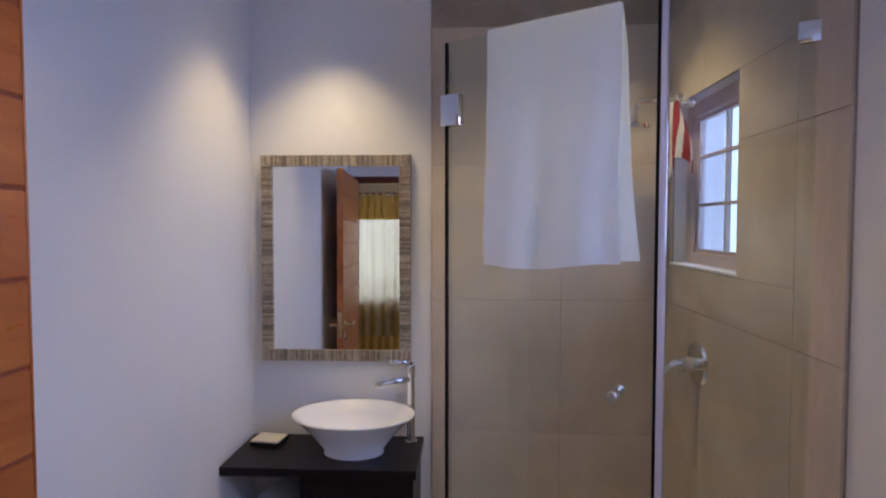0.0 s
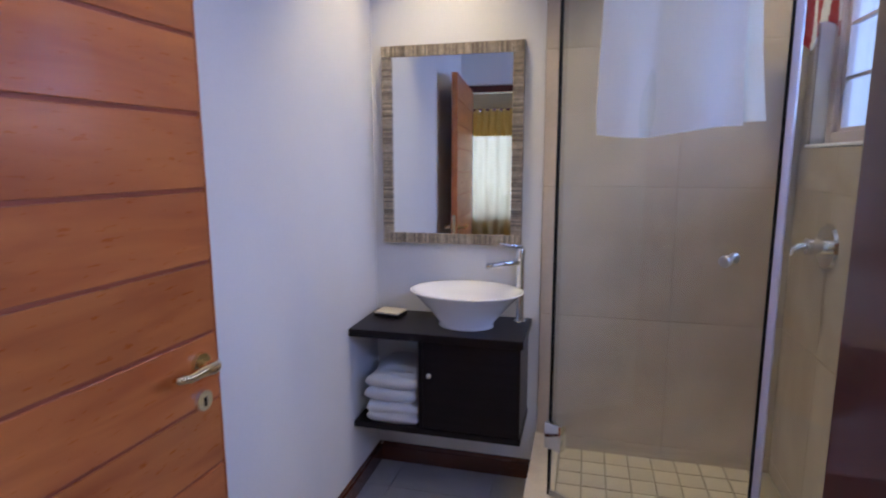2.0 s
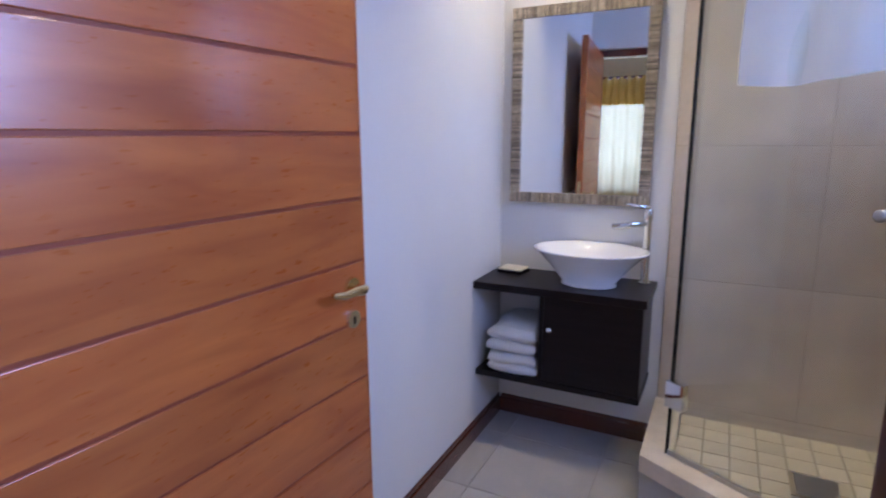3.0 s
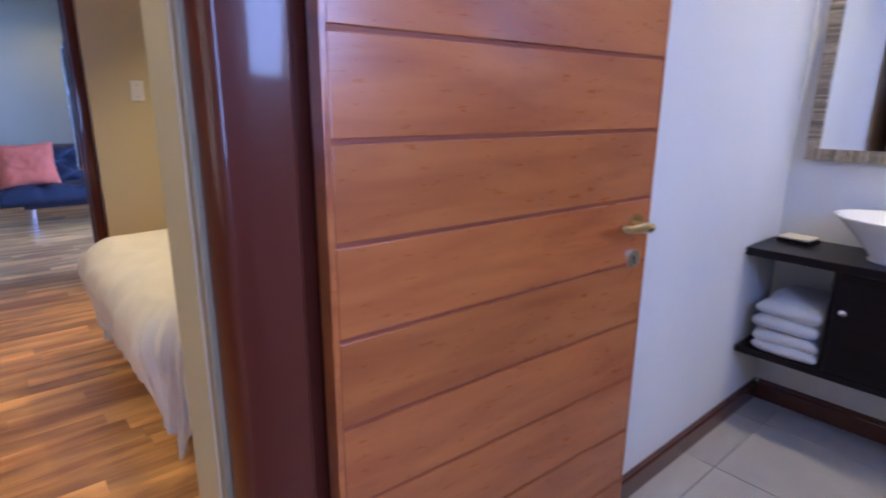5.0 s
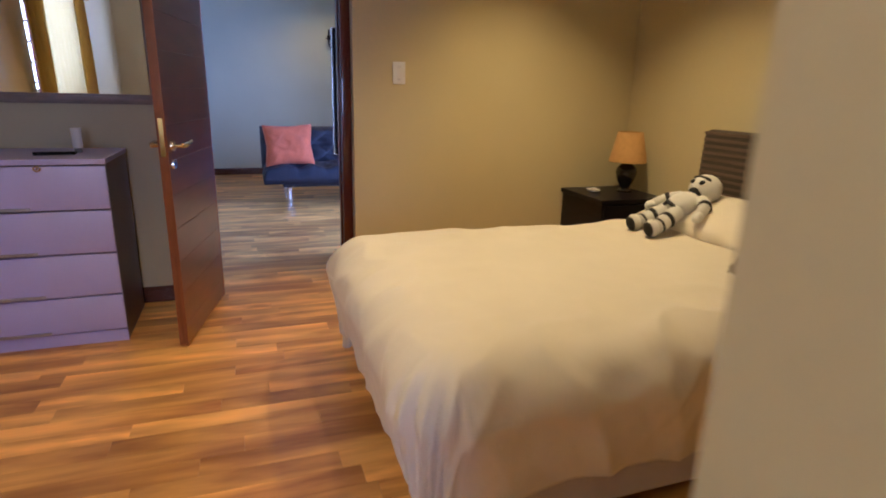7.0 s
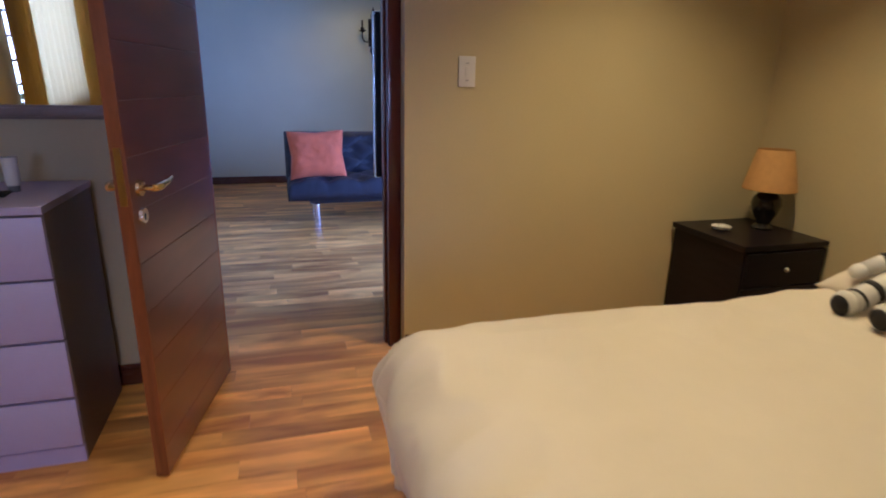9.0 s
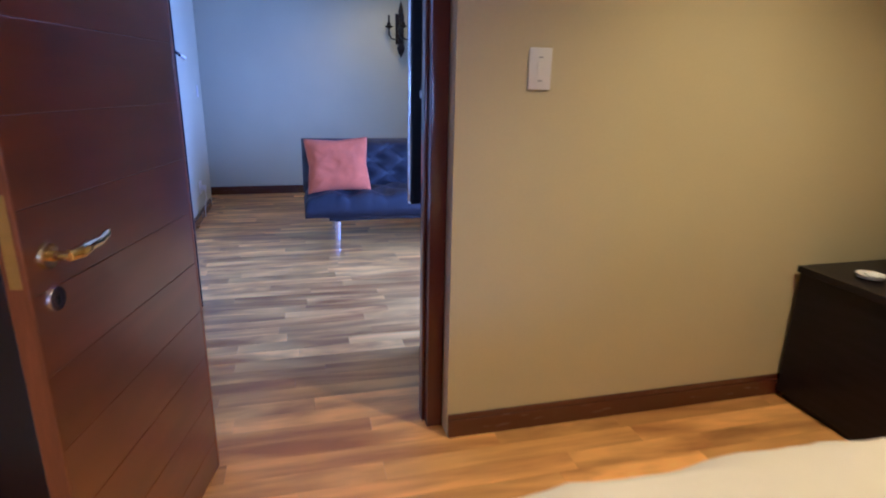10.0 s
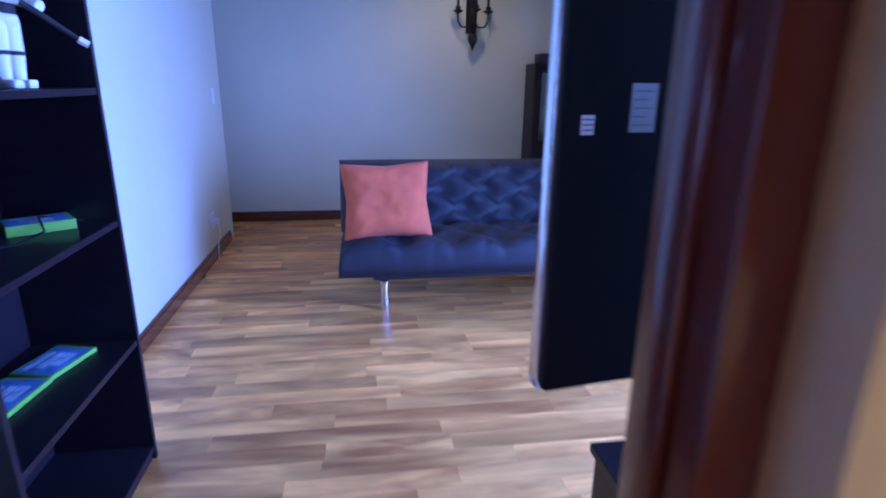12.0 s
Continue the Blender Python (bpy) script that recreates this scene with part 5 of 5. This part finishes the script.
def case(name, x, y, z, turn, w, d, h, body, cover, label):
    c = thing(name, label, "case", "cases on the bookcase", m=pose(x, y, z, 0, 0, turn))
    part("shell", box(B(), -w / 2, w / 2, -d / 2, d / 2, 0, h, 0.002), body, c, "green plastic")
    part("cover", box(B(), -w / 2 + 0.008, w / 2 - 0.008, -d / 2 + 0.006, d / 2 - 0.012, h, h + 0.0008), cover, c, "printed cover")
    for k in range(3):
        part("print_block", box(B(), -w / 2 + 0.02 + 0.03 * k, -w / 2 + 0.04 + 0.035 * k, -d / 2 + 0.02 + 0.02 * k, d / 2 - 0.05, h + 0.0008, h + 0.0013), M_PRINT, c)
    return c


case("game_case", -5.655, -0.655, 0.8935, 35, 0.12, 0.17, 0.030, M_GREEN, M_BLUEPRINT, "green plastic game case lying on a shelf")
case("game_case", -5.605, -0.660, 0.4755, 76, 0.135, 0.19, 0.015, M_GREEN, M_BLUEPRINT, "flat green game case with a printed cover")
case("game_case", -5.405, -0.690, 0.4755, 84, 0.135, 0.19, 0.015, M_GREEN, M_BLUEPRINT, "flat green game case with a printed cover")
single("cable", tube(B(), [(-5.40, -0.68, 0.8975), (-5.48, -0.62, 0.8975), (-5.575, -0.60, 0.907), (-5.62, -0.63, 0.928), (-5.67, -0.66, 0.928), (-5.70, -0.60, 0.917), (-5.735, -0.57, 0.8975)], 0.003, 8), M_TVBACK, "thin black cable across the shelf", "cable", smooth=True)

# television on a low cabinet, seen from behind
tvc = thing("tv_cabinet", "low dark television cabinet by the doorway", "cabinet", at=(-4.98, 0.82, 0))
part("body", box(B(), 0.0, 0.50, 0.012, 1.30, 0.04, 0.474, 0.003), M_BLACKWOOD, tvc)
part("top", box(B(), -0.01, 0.51, 0.0, 1.32, 0.475, 0.50, 0.003), M_BLACKWOOD, tvc)
part("plinth", box(B(), 0.03, 0.47, 0.04, 1.27, 0, 0.04), M_BLACKWOOD, tvc)
tv = thing("television", "large black television with silver bezel, seen from behind", "television", m=pose(-4.755, 0.591, 0.80, 0, 0, 8))
TW, TH = 1.42, 0.86
part("screen", box(B(), -0.030, -0.026, 0.012, TW - 0.012, 0.012, TH - 0.012), M_SCREEN, tv, "dark glossy screen")
bm = B()
for b in ((0, TW, 0, 0.012), (0, TW, TH - 0.012, TH), (0, 0.012, 0.012, TH - 0.012), (TW - 0.012, TW, 0.012, TH - 0.012)):
    box(bm, -0.034, -0.002, *b, 0.002)
part("bezel", bm, mat("white_silver_bezel", (0.92, 0.94, 0.97), 0.22, 0.85, vary=0.03), tv, "bright silver bezel", True)
part("back_cover", box(B(), -0.002, 0.022, 0.004, TW - 0.004, 0.004, TH - 0.004, 0.008), M_TVBACK, tv, smooth=True)
part("housing", box(B(), 0.0225, 0.048, 0.22, TW - 0.22, 0.06, TH * 0.6, 0.012), M_TVBACK, tv, smooth=True)
lb = part("label", box(B(), 0.0222, 0.0232, 0.119, 0.165, 0.455, 0.530), mat("grey_label", (0.30, 0.31, 0.33), 0.5), tv, "grey printed label")
for k in range(5):
    part("label_text", box(B(), 0.0232, 0.0236, 0.123, 0.160 - 0.012 * (k % 2), 0.465 + 0.013 * k, 0.4675 + 0.013 * k), M_INK, lb)
lb = part("sticker", box(B(), 0.0222, 0.0230, 0.034, 0.056, 0.452, 0.482), M_PAPER, tv, "small square sticker")
for k in range(3):
    part("sticker_line", box(B(), 0.0230, 0.0233, 0.036, 0.054, 0.458 + 0.008 * k, 0.4605 + 0.008 * k), M_INK, lb)
part("neck", box(B(), -0.004, 0.030, TW / 2 - 0.08, TW / 2 + 0.08, -0.285, 0.10, 0.004), M_TVBACK, tv)
part("foot", box(B(), -0.12, 0.12, TW / 2 - 0.30, TW / 2 + 0.30, -0.299, -0.285, 0.004), M_TVBACK, tv)

# candle sconce on the end wall
sc = thing("wall_sconce", "black wrought iron candle sconce on the wall", "sconce", at=(XLB + 0.10, 1.355, 1.60))
part("stem", lathe(B(), [(0.001, 0.0), (0.010, 0.03), (0.022, 0.05), (0.040, 0.085), (0.046, 0.115), (0.036, 0.145), (0.018, 0.16), (0.030, 0.18), (0.034, 0.20), (0.018, 0.225), (0.024, 0.26), (0.036, 0.30), (0.030, 0.34), (0.016, 0.38), (0.022, 0.44), (0.030, 0.52), (0.012, 0.60), (0.001, 0.64)], n=24), M_IRON, sc, smooth=True)
part("wall_plate", box(B(), -0.098, -0.085, -0.05, 0.05, 0.16, 0.50, 0.004), M_IRON, sc)
part("wall_arm", cyl(B(), (-0.09, 0, 0.32), (0, 0, 0.32), 0.010, 0.010, 12), M_IRON, sc)
for a in (-90, 90, 0):
    c, s = math.cos(radians(a)), math.sin(radians(a))
    pts = [(c * r, s * r, z) for r, z in ((0.02, 0.24), (0.06, 0.21), (0.11, 0.215), (0.14, 0.26), (0.14, 0.33))]
    arm = part("arm", tube(B(), pts, 0.008, 10), M_IRON, sc, smooth=True)
    part("cup", lathe(B(), [(0.012, 0.325), (0.045, 0.345), (0.048, 0.353), (0.022, 0.357), (0.026, 0.385), (0.020, 0.385), (0.0001, 0.375)], (c * 0.14, s * 0.14, 0), 20), M_IRON, arm, smooth=True)
    part("candle", cyl(B(), (c * 0.14, s * 0.14, 0.376), (c * 0.14, s * 0.14, 0.47), 0.012, 0.012, 14), M_IRON, arm, "dark candle sleeve")

# dark cabinet behind the sofa
cab = thing("tall_cabinet", "tall black cabinet against the end wall", "cabinet", at=(-9.36, 1.90, 0))
part("carcass", box(B(), 0, 0.30, 0, 0.85, 0, 1.50, 0.003), M_BLACKWOOD, cab)
for k in range(2):
    dd = part("door", box(B(), 0.301, 0.318, 0.004 + 0.424 * k, 0.422 + 0.424 * k, 0.06, 1.48, 0.003), M_BLACKWOOD, cab)
    part("pane", box(B(), 0.3185, 0.321, 0.06 + 0.424 * k, 0.36 + 0.424 * k, 0.80, 1.42), M_SCREEN, dd, "dark glass")
bx = single("storage_box", box(B(), -0.10, 0.10, -0.14, 0.14, 0, 0.09, 0.012), M_SOFA, "dark blue box on top of the cabinet", "box", at=(-9.2, 2.10, 1.501), smooth=True)

# power socket with a plug on the side wall
so = thing("wall_socket", "cream wall socket with plugs near the floor", "socket", at=(-8.19, YLL, 0.30))
part("plate", box(B(), -0.06, 0.06, 0.001, 0.011, -0.06, 0.06, 0.003), M_PLASTIC, so, smooth=True)
part("plug", box(B(), -0.035, 0.005, 0.011, 0.055, -0.03, 0.02, 0.008), M_PLASTIC, so, smooth=True)
part("cord", tube(B(), [(-0.015, 0.045, -0.03), (-0.013, 0.05, -0.10), (0.0, 0.035, -0.17), (0.02, 0.03, -0.292)], 0.004, 8), M_PLASTIC, so, smooth=True)
s2 = thing("light_switch", "small white light switch on the pale wall", "light switch", at=(-8.58, YLL, 1.20))
part("plate", box(B(), -0.04, 0.04, 0.001, 0.009, -0.06, 0.06, 0.003), M_PLASTIC, s2, smooth=True)
part("rocker", box(B(), -0.011, 0.011, 0.009, 0.013, -0.02, 0.02, 0.002), M_PLASTIC, s2)

# living room window
w3 = thing("window_3", "wide living room window in a dark frame", "window", kind="structure")
for b in ((W3A, W3A + 0.06, W3Z0, W3Z1), (W3B - 0.06, W3B, W3Z0, W3Z1), (W3A + 0.06, W3B - 0.06, W3Z0, W3Z0 + 0.06), (W3A + 0.06, W3B - 0.06, W3Z1 - 0.06, W3Z1), (-5.38, -5.32, W3Z0 + 0.06, W3Z1 - 0.06)):
    part("window_frame", box(B(), b[0], b[1], YLR + 0.08, YLR + 0.14, b[2], b[3], 0.003), M_FRAME, w3)
g = part("pane", box(B(), W3A + 0.05, W3B - 0.05, YLR + 0.108, YLR + 0.112, W3Z0 + 0.05, W3Z1 - 0.05), M_PANE, w3)
g.visible_shadow = False

# downlight fittings, also set at the added fill spots
dl = None
for _x, _y, _w, _c in DOWNLIGHTS_AND_FILLS:
    if dl is None:
        dl = thing("downlight", "round recessed ceiling downlight", "downlight", "ceiling downlights", at=(_x, _y, TOP - 0.004))
        part("trim_ring", lathe(B(), [(0.062, 0.0), (0.062, -0.005), (0.056, -0.008), (0.042, -0.004), (0.042, 0.0)], n=32), M_LED, dl, smooth=True)
    else:
        copy_thing(dl, Matrix.Translation((_x, _y, TOP - 0.004)))


# ---- tiles and planks ----
def pieces(parent, name, size, places, material, bevel):
    me = finish(box(B(), 0, size[0], 0, size[1], 0, size[2], bevel, segments=1), name, [material])
    for x, y, z, sx, sy, sz in places:
        ob = new(name, me)
        ob.parent = parent
        ob.location, ob.scale = (x, y, z), (sx, sy, sz)


# wall tiles in the shower
TS = 0.556
tilewall = single("tiled_wall_back", box(B(), 0.045, XR - 0.001, YB - 0.006, YB - 0.0005, 0.172, TOP - 0.006), M_GROUT, "beige tiled shower back wall", "wall", kind="structure")
place = []
z0 = 1.352 - 3 * TS
for r in range(5):
    za, zb = max(z0 + r * TS, 0.175), min(z0 + (r + 1) * TS, TOP - 0.008)
    if zb - za < 0.02:
        continue
    for xa, xb in ((0.047, 0.578), (0.578, XR - 0.002)):
        place.append((xa + 0.001, YB - 0.012, za + 0.001, (xb - xa - 0.002), 1, (zb - za - 0.002)))
pieces(tilewall, "tile", (1, 0.006, 1), place, M_WALLTILE, 0.0)
tilewall2 = single("tiled_wall_side", box(B(), XR - 0.006, XR - 0.0005, 1.47, YB - 0.013, 0.172, TOP - 0.006), M_GROUT, "beige tiled shower side wall", "wall", kind="structure")
bmw = bmesh.new()
bmw.from_mesh(tilewall2.data)
bmw.clear()
for b in ((1.47, W1A, 0.172, TOP - 0.006), (W1B, YB - 0.013, 0.172, TOP - 0.006), (W1A, W1B, 0.172, W1Z0 - 0.009), (W1A, W1B, W1Z1, TOP - 0.006)):
    box(bmw, XR - 0.006, XR - 0.0005, *b)
bmw.to_mesh(tilewall2.data)
bmw.free()
place = []
for r in range(5):
    za, zb = max(z0 + r * TS, 0.175), min(z0 + (r + 1) * TS, TOP - 0.008)
    if zb - za < 0.02:
        continue
    for ya, yb in ((1.47, 1.66), (1.66, 2.215), (2.215, YB - 0.013)):
        for (a, b, c, d) in ((ya, yb, za, zb),):
            rects = [(a, b, c, d)]
            # cut the window out of the tile
            if b > W1A and a < W1B and d > W1Z0 - 0.009 and c < W1Z1:
                rects = []
                lo, hi = max(c, W1Z0 - 0.009), min(d, W1Z1)
                if lo > c + 0.004:
                    rects.append((a, b, c, lo))
                if hi < d - 0.004:
                    rects.append((a, b, hi, d))
                if a < W1A:
                    rects.append((a, W1A, lo, hi))
                if b > W1B:
                    rects.append((W1B, b, lo, hi))
            for q in rects:
                place.append((XR - 0.012, q[0] + 0.001, q[2] + 0.001, 1, q[1] - q[0] - 0.002, q[3] - q[2] - 0.002))
pieces(tilewall2, "tile", (0.006, 1, 1), place, M_WALLTILE, 0.0)

# shower floor tiles
place = []
PT = 0.096
for i in range(10):
    for j in range(12):
        x, y = 0.150 + i * PT, YB - 0.014 - (j + 1) * PT
        if x + PT > XR - 0.012:
            continue
        edge = 2.115 - (x - 0.150) * 0.5815
        if y < edge + 0.004:
            continue
        if 0.46 < x < 0.62 and 2.06 < y < 2.20:
            continue
        place.append((x + 0.003, y + 0.003, 0.171, 1, 1, 1 + random.uniform(-0.1, 0.1)))
pieces(kerb, "tile", (PT - 0.006, PT - 0.006, 0.009), place, M_MOSAIC, 0.0015)
part("grout_bed", box(B(), 0.155, XR - 0.014, 2.12, YB - 0.013, 0.1705, 0.1745), M_GROUT, kerb)

# bathroom floor tiles
place = []
FT = 0.45
for i in range(5):
    for j in range(7):
        x, y = XL + 0.13 - FT + i * FT, YI - 0.19 - 0.1 + j * FT
        xa, xb, ya, yb = max(x, XL), min(x + FT, XR), max(y, YI - 0.19), min(y + FT, YB)
        if xb - xa > 0.02 and yb - ya > 0.02:
            place.append((xa + 0.002, ya + 0.002, -0.0042, xb - xa - 0.004, yb - ya - 0.004, 1))
pieces(FLOOR_BATH, "tile", (1, 1, 0.0062), place, M_BATHTILE, 0.0)


# laminate strips, running across the walk
def laminate(parent, x0, x1, y0, y1, keep, seed):
    rnd = random.Random(seed)
    width, place = 0.098, []
    x = x0
    while x < x1 - 0.01:
        y = y0 - rnd.uniform(0, 0.7)
        while y < y1:
            length = rnd.uniform(0.45, 1.05)
            ya, yb = max(y, y0), min(y + length, y1)
            w = min(width, x1 - x)
            cx, cy = x + w / 2, (ya + yb) / 2
            if yb - ya > 0.03 and keep(cx, cy):
                place.append((x + 0.0004, ya + 0.0004, -0.0125, (w - 0.0008) / width, yb - ya - 0.0008, 1))
            y += length
        x += width
    pieces(parent, "plank", (width, 1, 0.0125), place, M_FLOOR, 0.0)


laminate(FLOOR_BED, XW - 0.10, NIB, YS, YH, lambda x, y: not (-3.0 < x < -2.05 and y > 0.9), 5)
laminate(FLOOR_BED, NIB, XE, YS, YF + 0.005, lambda x, y: True, 7)
laminate(FLOOR_LIV, XLB, XW - 0.10, YLL, YLR, lambda x, y: True, 6)
laminate(FLOOR_LIV, XLB, -8.70, -2.4, YLL, lambda x, y: True, 8)
